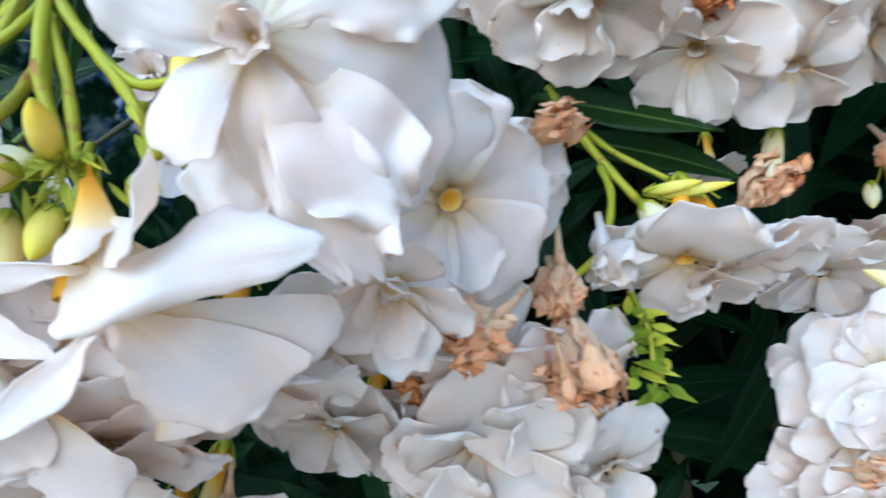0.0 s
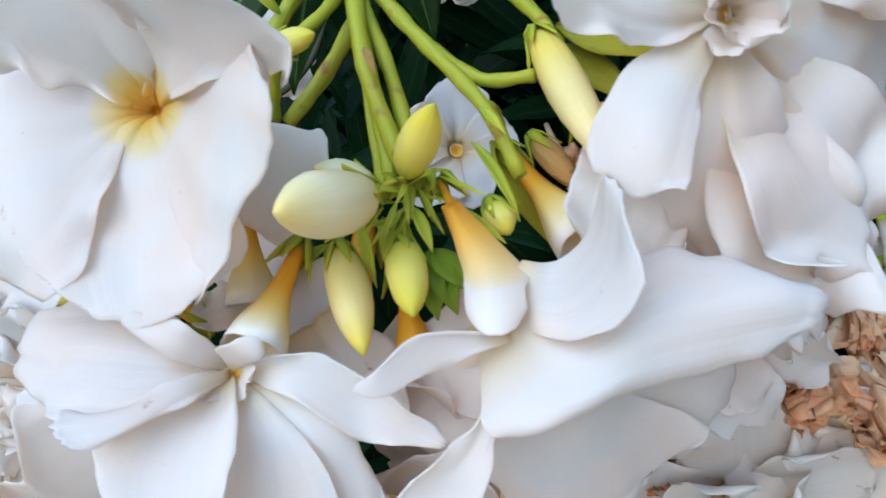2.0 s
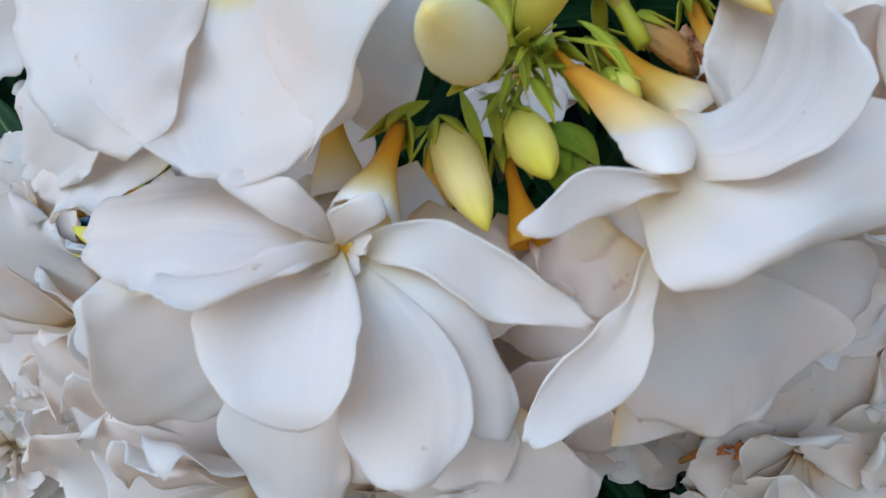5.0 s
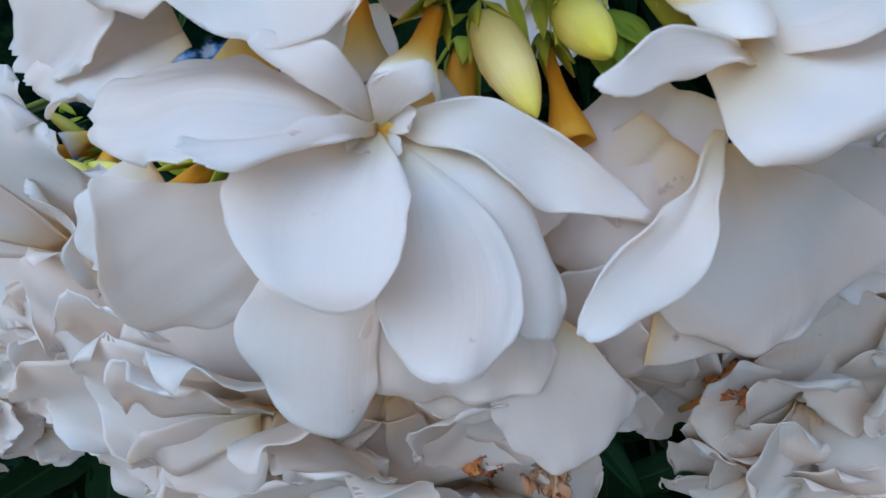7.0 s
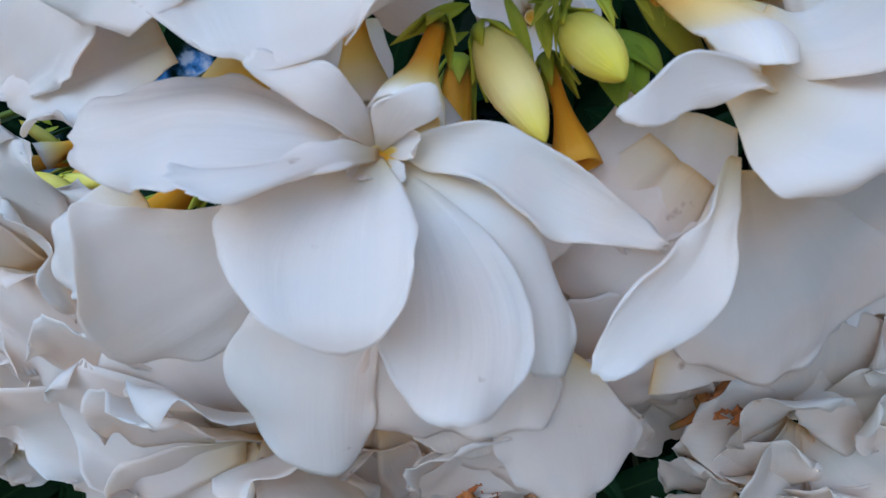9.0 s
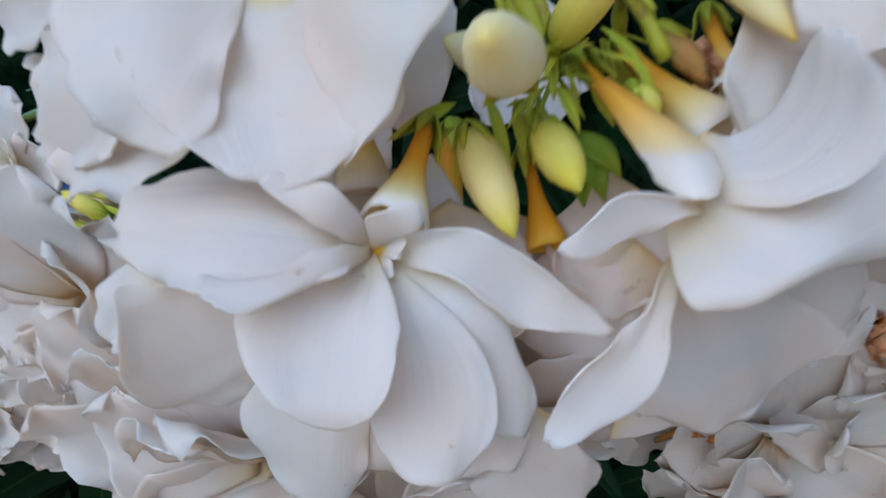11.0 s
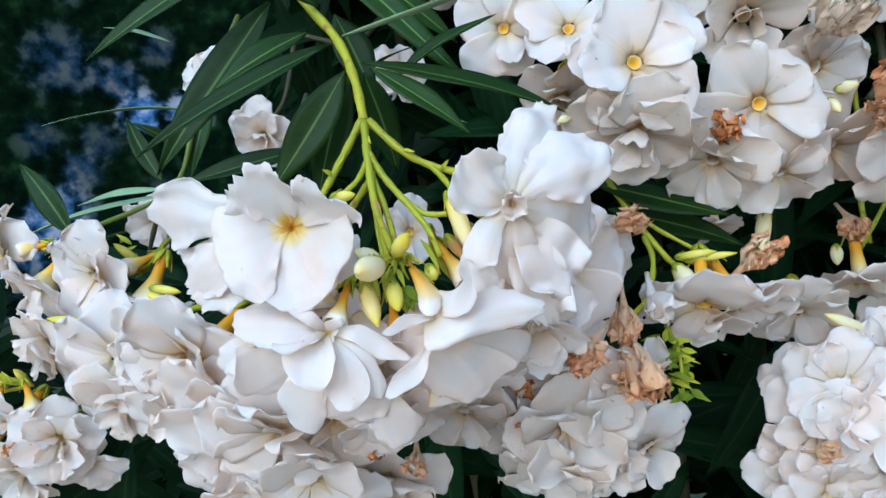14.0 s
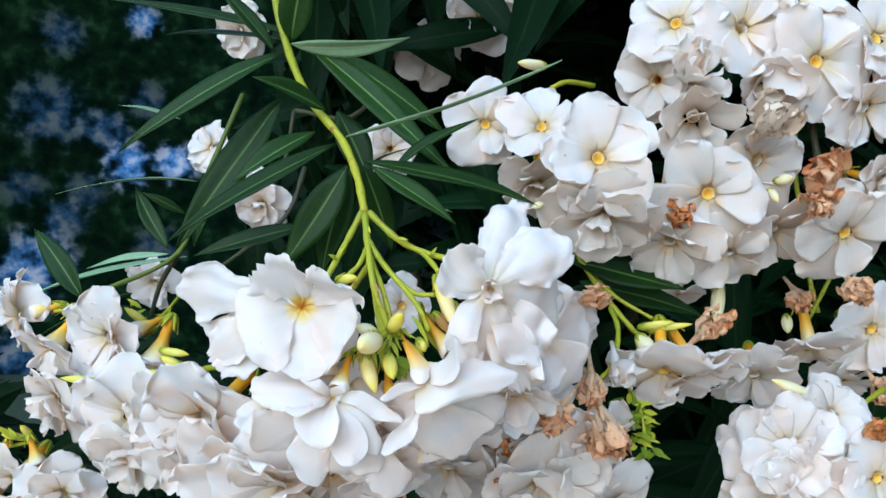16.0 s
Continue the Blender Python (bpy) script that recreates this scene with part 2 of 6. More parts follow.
SKY_GAPS = [((-6.0, 12.65, 6.99), 0.4, 0.7), ((-7.21, 12.0, 6.4), 0.48, 0.12), ((-6.01, 12.64, 4.07), 0.54, 1.0), ((-5.27, 12.97, 4.21), 0.47, 1.0), ((-6.41, 12.45, 4.64), 0.56, 0.22), ((-7.25, 11.97, 4.85), 0.81, 0.15), ((-7.26, 11.97, 1.97), 0.76, 0.6), ((-7.51, 11.81, 1.44), 0.64, 0.5), ((-6.94, 12.16, 2.85), 0.48, 0.18), ((-7.35, 11.92, 0.23), 0.63, 0.3), ((-5.83, 12.73, 5.39), 0.48, 0.12), ((-5.43, 12.91, 2.47), 0.56, 0.12), ((-6.66, 12.31, 3.44), 0.48, 0.1), ((-7.52, 11.81, 3.4), 0.48, 0.1)]


def distance_material():
    """Blurred far trees with sky between them, glowing with painted brightness."""
    m, nodes, links, bsdf = material("far_trees_glow")
    geo = nodes.new("ShaderNodeNewGeometry")
    fine = nodes.new("ShaderNodeTexNoise")
    fine.inputs["Scale"].default_value, fine.inputs["Detail"].default_value = 3.4, 6
    links.new(geo.outputs["Position"], fine.inputs["Vector"])
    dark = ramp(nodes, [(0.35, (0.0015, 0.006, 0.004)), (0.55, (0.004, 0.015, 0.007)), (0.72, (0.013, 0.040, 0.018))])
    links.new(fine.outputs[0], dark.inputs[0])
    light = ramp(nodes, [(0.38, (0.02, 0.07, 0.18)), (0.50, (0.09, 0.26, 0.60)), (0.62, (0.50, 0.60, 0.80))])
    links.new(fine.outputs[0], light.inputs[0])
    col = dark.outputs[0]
    # gaps between the trees: middle, radius, strength
    for middle, radius, strength in SKY_GAPS:
        off = nodes.new("ShaderNodeVectorMath")
        off.operation = "DISTANCE"
        links.new(geo.outputs["Position"], off.inputs[0])
        off.inputs[1].default_value = middle
        fade = nodes.new("ShaderNodeMapRange")
        fade.inputs[1].default_value, fade.inputs[2].default_value = radius * 1.25, radius * 0.3
        links.new(off.outputs["Value"], fade.inputs[0])
        edge = nodes.new("ShaderNodeMath")
        edge.operation = "MULTIPLY_ADD"
        edge.inputs[1].default_value = 2.6
        links.new(fine.outputs[0], edge.inputs[0])
        links.new(fade.outputs[0], edge.inputs[2])
        hole = nodes.new("ShaderNodeMapRange")
        hole.interpolation_type = "SMOOTHSTEP"
        hole.inputs[1].default_value, hole.inputs[2].default_value, hole.inputs[4].default_value = 1.5, 2.2, strength
        links.new(edge.outputs[0], hole.inputs[0])
        inner = nodes.new("ShaderNodeMath")
        inner.operation = "MULTIPLY"
        links.new(hole.outputs[0], inner.inputs[0])
        links.new(fade.outputs[0], inner.inputs[1])
        col = mixed(nodes, links, col, light.outputs[0], inner.outputs[0])
    # trees and sky emit their painted brightness; no lamp lights them
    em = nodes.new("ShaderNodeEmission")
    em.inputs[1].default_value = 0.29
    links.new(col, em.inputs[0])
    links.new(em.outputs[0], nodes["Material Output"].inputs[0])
    return m


# ---- building blocks ----
PLACE = {}


def linked(name, mesh, parent, m, label="", kind=""):
    """One mesh object at the world pose m, under a thing or a part."""
    ob = new(name, mesh)
    ob.parent = parent
    ob.matrix_basis = PLACE[parent].inverted() @ m if parent else m
    PLACE[ob] = m
    return tagged(ob, label, kind=kind)


def thing(name, at, label, category, group=""):
    ob = new(name)
    ob.empty_display_size = 0.01
    ob.location = at
    PLACE[ob] = Matrix.Translation(at)
    return tagged(ob, label, category, group)


def solid_sheet(name, pts, thick, mat):
    """A closed thin body over a grid of points, with its length and width as UV."""
    nu, nv = pts.shape[:2]
    du = np.gradient(pts, axis=0)
    dv = np.gradient(pts, axis=1)
    nrm = np.cross(dv, du)
    nrm /= np.maximum(np.linalg.norm(nrm, axis=2, keepdims=True), 1e-9)
    uu, vv = np.meshgrid(np.linspace(0, 1, nu), np.linspace(0, 1, nv), indexing="ij")
    edge = np.minimum(1, np.minimum(np.minimum(vv, 1 - vv) * 8, (1 - uu) * 8) + 0.25)[..., None]
    verts = np.concatenate([(pts + nrm * thick * edge / 2).reshape(-1, 3), (pts - nrm * thick * edge / 2).reshape(-1, 3)])
    n = nu * nv
    i = np.arange(n).reshape(nu, nv)
    a, b, c, d = i[:-1, :-1].ravel(), i[:-1, 1:].ravel(), i[1:, 1:].ravel(), i[1:, :-1].ravel()
    faces = [*np.stack([a, b, c, d], 1).tolist(), *np.stack([d + n, c + n, b + n, a + n], 1).tolist()]
    ring = [*i[0, :], *i[1:, -1], *i[-1, -2::-1], *i[-2:0:-1, 0]]
    for p, q in zip(ring, ring[1:] + ring[:1]):
        faces.append([int(q), int(p), int(p) + n, int(q) + n])
    return finished(name, verts, faces, np.tile(np.stack([vv, uu], -1).reshape(-1, 2), (2, 1)), mat)


def finished(name, verts, faces, uv, mat):
    me = bpy.data.meshes.new(name)
    me.from_pydata(np.asarray(verts, float).tolist(), [], faces)
    layer = me.uv_layers.new(name="UVMap")
    idx = np.empty(len(me.loops), dtype=np.int32)
    me.loops.foreach_get("vertex_index", idx)
    layer.data.foreach_set("uv", np.asarray(uv, np.float32)[idx].ravel())
    me.polygons.foreach_set("use_smooth", np.ones(len(me.polygons), dtype=bool))
    me.materials.append(mat)
    me.update()
    return me


def petal_grid(nu, nv, ratio, curl, cup, ruffle, asym, seed, base=0.3, twist=0.0, crumple=0.0, notch=0.0, ragged=1.0):
    """A petal of length 1 from the origin along +Y, its inner face to +Z. curl: degrees by which it bends back; cup: lift of the sides."""
    rnd = random.Random(seed)
    u = np.sin(np.linspace(0, np.pi / 2, nu) ** 1.0)[:, None] * 0.6 + np.linspace(0, 1, nu)[:, None] * 0.4
    v = np.linspace(-1, 1, nv)[None, :]
    prof = base + (1 - base) * np.sin(np.pi / 2 * np.minimum(1, u / 0.62)) ** 1.25
    end = np.clip((u - 0.5) / 0.5, 0, 1)
    prof = prof * np.sqrt(1 - 0.52 * end ** 2.6)
    half = ratio / 2 * prof
    p1, p2, p3 = (rnd.uniform(0, 6.28) for _ in range(3))
    s = u + asym * 0.10 * ratio * v * prof * u - 0.30 * min(1.2, ratio) * end ** 1.6 * (1 - np.sqrt(1 - 0.97 * v ** 2)) - notch * u ** 6 * np.exp(-((prof * v - 0.12) * 4.5) ** 2)
    rag = np.array([[noise.noise(Vector((a * 5.5 + p1 * 9, b * 7, p2))) + 0.6 * noise.noise(Vector((a * 13 + p3 * 9, b * 15, p2))) for a in v[0]] for b in u[:, 0]])
    rag = rag * ragged
    frayed = min(1.0, 0.15 + 1.8 * ragged)
    s = s + (0.03 + 0.16 * ruffle) * rag * u ** 3
    half = half * (1 + (0.07 + 0.2 * ruffle) * rag[:, ::-1] * u)
    s = s + 0.013 * u ** 2 * frayed * (np.sin(6 * v + p1) + 0.7 * np.sin(17 * v + p2)) * (1 + ruffle * 5)
    half = half * (1 + 0.02 * np.sin(9 * u + p3 + 2 * np.sign(v)) * u + 0.02 * np.sin(21 * u + p1 - np.sign(v)) * u)
    bend = np.radians(curl) * 0.5 * s
    y = s * np.cos(bend)
    z = -s * np.sin(bend) * 1.0
    x = half * v
    lift = cup * ratio * (v ** 2) * (0.35 + 0.65 * u)
    lift = lift + ruffle * ratio * (np.abs(v) ** 1.5 * u ** 1.4 * np.sin(4.3 * u * 3.14 + 3 * np.sign(v) + p2) + 0.5 * u ** 3 * np.sin(5 * v + p3))
    frill = np.maximum(np.abs(v) ** 7 * u, u ** 12)
    lift = lift + 0.3 * ruffle * ratio * frayed * frill * np.sin(16 * u + 10 * v + p3)
    lift = lift + 0.012 * ratio * np.sin(7 * v + p1) * u
    lift = lift - 0.05 * ratio * np.exp(-(v * 5) ** 2) * (1 - u)
    z = z + lift * np.cos(bend)
    y = y + lift * np.sin(bend)
    tw = twist * u
    x, z = x * np.cos(tw) - 0 * z, z + x * np.sin(tw)
    pts = np.stack([x + 0 * y, y + 0 * x, z + 0 * y], -1)
    if crumple:
        off = Vector((rnd.uniform(0, 50), rnd.uniform(0, 50), 0))
        for i in range(nu):
            for j in range(nv):
                q = Vector(pts[i, j])
                k = noise.noise_vector(q * 3.2 + off) * 0.7 + noise.noise_vector(q * 8 + off) * (0.15 if crumple < 0.1 else 0.35)
                pts[i, j] += np.array(k) * crumple * (0.15 + u[i, 0])
    return pts


STYLES = {
    "open": dict(ratio=1.12, curl=40, cup=0.03, ruffle=0.06, asym=1.0),
    "inner": dict(ratio=1.0, curl=26, cup=0.12, ruffle=0.065, asym=0.6),
    "frill": dict(ratio=0.8, curl=0, cup=0.2, ruffle=0.1, asym=0.3),
    "shrunk": dict(ratio=0.62, curl=-60, cup=0.3, ruffle=0.35, asym=0.5),
}
SHELF = {}


def shelf_petal(style, mat, i):
    """One of six petals of a kind, of length 1, shared by the flowers that look alike."""
    key = (style, mat.name, i % 6)
    if key not in SHELF:
        k = dict(STYLES[style])
        rnd = random.Random(hash((style == "open", style == "inner", i)) % 1000)
        k["curl"] += rnd.uniform(-16, 16)
        k["cup"] += rnd.uniform(-0.05, 0.06)
        k["ratio"] *= rnd.uniform(0.88, 1.1)
        k["crumple"] = 0.27 if style == "shrunk" else (0.06 if style == "frill" else 0.04)
        k["notch"] = rnd.choice((0, 0.03, 0.07))
        if mat is old:
            # ageing petals hang smoother and broader
            k["ruffle"] *= 0.75
            k["ratio"] *= 1.08
        SHELF[key] = solid_sheet("petal", petal_grid(18, 15, seed=i * 7 + len(style), ragged=0.75 if style == "shrunk" else 0.34, **k), 0.009, mat)
    return SHELF[key]


def frame_of(at, facing, roll=0.0):
    """The pose of a flower whose mouth is at that place and looks that way."""
    q = Vector(facing).normalized().to_track_quat("Z", "Y").to_matrix().to_4x4()
    return Matrix.Translation(at) @ q @ pose(0, 0, 0, 0, 0, roll)


def tube_mesh(name, profile, mat, sides=14, thick=0.0):
    """A turned body along +Z from (height, radius) pairs; its height runs as UV."""
    h0, h1 = profile[0][0], profile[-1][0]
    verts, uv, faces = [], [], []
    for h, r in profile:
        for k in range(sides):
            a = 2 * math.pi * k / sides
            verts.append((r * math.cos(a), r * math.sin(a), h))
            uv.append((k / sides, (h - h0) / (h1 - h0)))
    for i in range(len(profile) - 1):
        for k in range(sides):
            a, b = i * sides + k, i * sides + (k + 1) % sides
            faces.append([a, b, b + sides, a + sides])
    if thick:
        n = len(verts)
        inner = [(x * (1 - thick / max(math.hypot(x, y), thick * 1.5)), y * (1 - thick / max(math.hypot(x, y), thick * 1.5)), z) for x, y, z in verts]
        faces += [[d + n, c + n, b + n, a + n] for a, b, c, d in list(faces)]
        top = (len(profile) - 1) * sides
        faces += [[top + k, top + (k + 1) % sides, top + (k + 1) % sides + n, top + k + n] for k in range(sides)]
        faces.append([k for k in range(sides - 1, -1, -1)])
        verts, uv = verts + inner, uv + uv
    else:
        faces += [list(range(sides - 1, -1, -1)), [len(verts) - sides + k for k in range(sides)]]
    return finished(name, verts, faces, uv, mat)


def sepal_ring(mat):
    """Five narrow sepals round a calyx cup, base at the origin, of length 1 along +Z."""
    verts, faces, uv = [], [], []
    rnd = random.Random(4)
    for k in range(5):
        a = k * 1.257 + rnd.uniform(-0.15, 0.15)
        out, side = Vector((math.cos(a), math.sin(a), 0)), Vector((-math.sin(a), math.cos(a), 0))
        n = len(verts)
        flare = rnd.uniform(0.35, 0.75)
        for h, r, w in ((-0.15, 0.18, 0.12), (0.15, 0.36, 0.2), (0.55, 0.42 + flare * 0.15, 0.12), (1.0, 0.42 + flare * 0.5, 0.012)):
            for d in (-1, 1):
                for s in (0.03, -0.03):
                    verts.append(out * (r + s) + side * w * d + Vector((0, 0, h)))
                    uv.append((0.5 + 0.5 * d, max(0, h)))
        for i in range(3):
            p, q = n + 4 * i, n + 4 * i + 4
            faces += [[p, p + 2, q + 2, q], [p + 3, p + 1, q + 1, q + 3], [p + 1, p, q, q + 1], [p + 2, p + 3, q + 3, q + 2]]
        faces += [[n + 1, n + 3, n + 2, n], [n + 12, n + 14, n + 15, n + 13]]
    return finished("calyx", [tuple(v) for v in verts], faces, uv, mat)


CALYX = sepal_ring(green)
TUBE = tube_mesh("flower", [(-1.15, 0.085), (-1.0, 0.10), (-0.8, 0.105), (-0.62, 0.11), (-0.48, 0.13), (-0.32, 0.14), (-0.15, 0.15), (-0.07, 0.155)], funnel, thick=0.02)
THROAT = tube_mesh("throat", [(-0.10, 0.02), (-0.095, 0.05), (-0.07, 0.08), (-0.04, 0.11), (-0.015, 0.135), (0.0, 0.15)], throat_gold, thick=0.012)


def fringe_mesh():
    """Ragged teeth standing round the mouth of a tube."""
    verts, faces, uv = [], [], []
    rnd = random.Random(9)
    for k in range(15):
        a = k * 0.42 + rnd.uniform(-0.2, 0.2)
        out, side = Vector((math.cos(a), math.sin(a), 0)), Vector((-math.sin(a), math.cos(a), 0))
        h, r2, n = rnd.uniform(0.06, 0.16), rnd.uniform(0.26, 0.46), len(verts)
        for z, r, w in ((-0.04, 0.15, 0.024), (h * 0.6, 0.21, 0.018), (h, r2, 0.004)):
            for d in (-1, 1):
                for s in (0.006, -0.006):
                    verts.append(tuple(out * (r + s) + side * w * d + Vector((0, 0, z))))
                    uv.append((0.5 + 0.5 * d, 0.30 + z))
        for i in range(2):
            p, q = n + 4 * i, n + 4 * i + 4
            faces += [[p, p + 2, q + 2, q], [p + 3, p + 1, q + 1, q + 3], [p + 1, p, q, q + 1], [p + 2, p + 3, q + 3, q + 2]]
        faces += [[n + 1, n + 3, n + 2, n], [n + 8, n + 10, n + 11, n + 9]]
    return finished("fringe", verts, faces, uv, fresh)


FRINGE = fringe_mesh()


def flower_core(cluster, at, facing, reach, roll=0.0, label=""):
    """Tube and calyx of a flower whose petals are about reach long."""
    m = frame_of(at, facing, roll) @ Matrix.Scale(reach, 4)
    fl = linked("flower", TUBE, cluster, m, label)
    linked("calyx", CALYX, fl, m @ Matrix.Translation((0, 0, -1.17)) @ Matrix.Scale(0.34, 4))
    return fl


def flower(cluster, at, facing, size=0.044, roll=0.0, kind="double", mat=None, seed=0, label=""):
    """A whole open flower of that diameter."""
    mat = mat or fresh
    rnd = random.Random(seed + 17)
    reach = size * 0.48
    if not label:
        label = "white double oleander flower with ruffled petals" if kind in ("double", "semi") else "open white oleander flower with five rounded petals"
        if mat is old:
            label = "ageing cream-white oleander flower with browning petals"
    fl = flower_core(cluster, at, facing, reach, roll, label)
    if kind == "single":
        linked("throat", THROAT, fl, PLACE[fl] @ Matrix.Translation((0, 0, -0.03)) @ Matrix.Diagonal((0.8, 0.8, 0.8, 1)), "golden yellow throat")
    m0 = PLACE[fl]
    layers = [("open", 5, 0.125, rnd.uniform(10, 26), 1.05, 0)]
    if kind == "double":
        layers += [("inner", 5, 0.14, rnd.uniform(26, 42), 0.86, 36), ("frill", 3, 0.08, 58, 0.66, 10)]
    if kind == "single":
        layers += [("inner", 2, 0.13, rnd.uniform(14, 24), 0.84, rnd.uniform(0, 90))]
    if kind == "semi":
        layers += [("inner", 4, 0.12, rnd.uniform(22, 36), 0.9, 36)]
    if kind == "bell":
        layers = [("inner", 5, 0.22, rnd.uniform(45, 58), 1.0, 0), ("inner", 3, 0.14, 70, 0.7, 30)]
    for style, n, r0, elev, k, off in layers:
        for j in range(n):
            a = 360 / n * j + off + rnd.uniform(-9, 9)
            m = m0 @ pose(0, 0, 0, 0, 0, a) @ pose(0, r0, -0.02, elev + rnd.uniform(-15, 15), rnd.uniform(-18, 18), 0) @ Matrix.Scale(k * rnd.uniform(0.86, 1.12), 4)
            linked("petal", shelf_petal(style, mat, rnd.randrange(6)), fl, m)
    return fl


def withered(cluster, at, facing, size=0.02, mat=None, seed=0, n=8, label="shrivelled tan-brown withered oleander flower"):
    """A crumpled dead flower hanging in its cluster."""
    mat = mat or wilt
    rnd = random.Random(seed + 5)
    m0 = frame_of(at, facing, rnd.uniform(0, 360)) @ Matrix.Scale(size, 4)
    if mat is not old:
        m0 = m0 @ Matrix.Diagonal((0.78, 0.78, 1.2, 1))
    core = tube_mesh("withered_flower", [(-0.7, 0.07), (-0.3, 0.09), (0.0, 0.16), (0.25, 0.12)], mat, 8)
    fl = linked("withered_flower", core, cluster, m0, label)
    for j in range(n):
        m = m0 @ pose(0, 0, 0, 0, 0, 360 / n * j + rnd.uniform(-20, 20)) @ pose(0, 0.08, 0, rnd.uniform(15, 85), rnd.uniform(-40, 40), 0) @ Matrix.Scale(rnd.uniform(0.7, 1.1), 4)
        linked("petal", shelf_petal("frill" if mat is old else "shrunk", mat, rnd.randrange(6)), fl, m)
    if n > 8:
        # one dry petal hangs down as a tail
        m = Matrix.Translation(at) @ pose(0, 0, 0, -80, rnd.uniform(-20, 20), rnd.uniform(-15, 15)) @ Matrix.Diagonal((size * 0.4, size * 1.35, size * 0.5, 1))
        linked("petal", shelf_petal("shrunk", mat, 2), fl, m)
    return fl


def petal(fl, base, tip, width, towards, curl=25, cup=0.1, ruffle=0.06, asym=0.6, seed=0, mat=None, neck=0.3, twist=0.0, crumple=0.07, notch=0.0, grid=(30, 29), ragged=0.07):
    """A single petal from base to tip, its inner face turned towards a direction."""
    base, tip = Vector(base), Vector(tip)
    length = (tip - base).length
    pts = petal_grid(grid[0], grid[1], width / length, curl, cup, ruffle * 1.3, asym, seed, neck, twist, crumple, notch, ragged)
    end = Vector(pts[-1, grid[1] // 2])
    pts = pts / end.length
    lean = math.atan2(end.z, end.y)
    y = (tip - base).normalized()
    z = Vector(towards)
    z = (z - y * z.dot(y)).normalized()
    x = y.cross(z)
    m = Matrix.Translation(base) @ Matrix((x, y, z)).transposed().to_4x4() @ pose(0, 0, 0, -math.degrees(lean)) @ Matrix.Scale(length, 4)
    return linked("petal", solid_sheet("petal", pts, 0.00026 / length, mat or fresh), fl, m)

def spline(points, s):
    """Points of a smooth curve through four given ones, at the parameters s from 0 to 1."""
    p = np.array(points, float)
    ext = np.concatenate([[2 * p[0] - p[1]], p, [2 * p[-1] - p[-2]]])
    k = np.clip(s, 0, 1) * (len(p) - 1)
    i = np.minimum(k.astype(int), len(p) - 2)
    t = (k - i)[..., None]
    a, b, c, d = ext[i], ext[i + 1], ext[i + 2], ext[i + 3]
    return 0.5 * (2 * b + (c - a) * t + (2 * a - 5 * b + 4 * c - d) * t * t + (3 * b - a - 3 * c + d) * t ** 3)


def shaped_petal(fl, left, mid, right, seed=0, mat=None, ragged=0.15, wave=0.0007, grid=(34, 31)):
    """A petal lofted between its two edges and its midrib, each given from base to tip; ragged: how frayed its tip is."""
    nu, nv = grid
    u, v = np.meshgrid(np.linspace(0, 1, nu), np.sin(np.linspace(-1, 1, nv) * np.pi / 2), indexing="ij")
    rnd = random.Random(seed)
    off = Vector((rnd.uniform(0, 90), rnd.uniform(0, 90), rnd.uniform(0, 90)))
    fray = np.array([noise.noise(Vector((b * 4.0, 0, 0)) + off) + 0.7 * noise.noise(Vector((b * 11.0, 3, 0)) + off) for b in v[0]])[None, :]
    s = u * (1 - 0.17 * np.abs(v) ** 4) + u ** 4 * fray * 0.09 * ragged
    over = np.maximum(s - 1, 0)[..., None]
    l, m, r = (spline(c, s) + over * (np.array(c[-1]) - np.array(c[-2])) * 3 for c in (left, mid, right))
    side = np.array([noise.noise(Vector((a * 3.5, 9, 0)) + off) + 0.5 * noise.noise(Vector((a * 9.0, 15, 0)) + off) for a in u[:, 0]])[:, None]
    w = (v * (1 + (0.07 + 0.12 * ragged) * (side if seed % 2 else -side) * u))[..., None]
    pts = l * (w * w - w) / 2 + m * (1 - w * w) + r * (w * w + w) / 2
    nrm = np.cross(np.gradient(pts, axis=1), np.gradient(pts, axis=0))
    nrm /= np.maximum(np.linalg.norm(nrm, axis=2, keepdims=True), 1e-9)
    lift = np.empty((nu, nv))
    broad = min(1.0, np.linalg.norm(pts[nu // 2, 0] - pts[nu // 2, -1]) / 0.014) ** 2
    for i in range(nu):
        for j in range(nv):
            q = Vector(pts[i, j]) * 130 + off
            rim = max(abs(v[i, j]) ** 6, u[i, j] ** 8)
            lift[i, j] = noise.noise(q * 0.9) * (0.4 + u[i, j]) + 1.1 * rim * noise.noise(q * 2.6) + 0.45 * broad * noise.noise(Vector((v[i, j] * 2.6, u[i, j] * 0.7, 5)) + off) + 0.10 * broad * noise.noise(Vector((v[i, j] * 9, u[i, j] * 1.5, 0)) + off)
    pts = pts + nrm * (lift * wave * (1 + 1.6 * ragged) * np.minimum(1, 4 * u))[..., None]
    base = Vector(mid[0])
    return linked("petal", solid_sheet("petal", pts - np.array(base), 0.00026, mat or fresh), fl, Matrix.Translation(base))



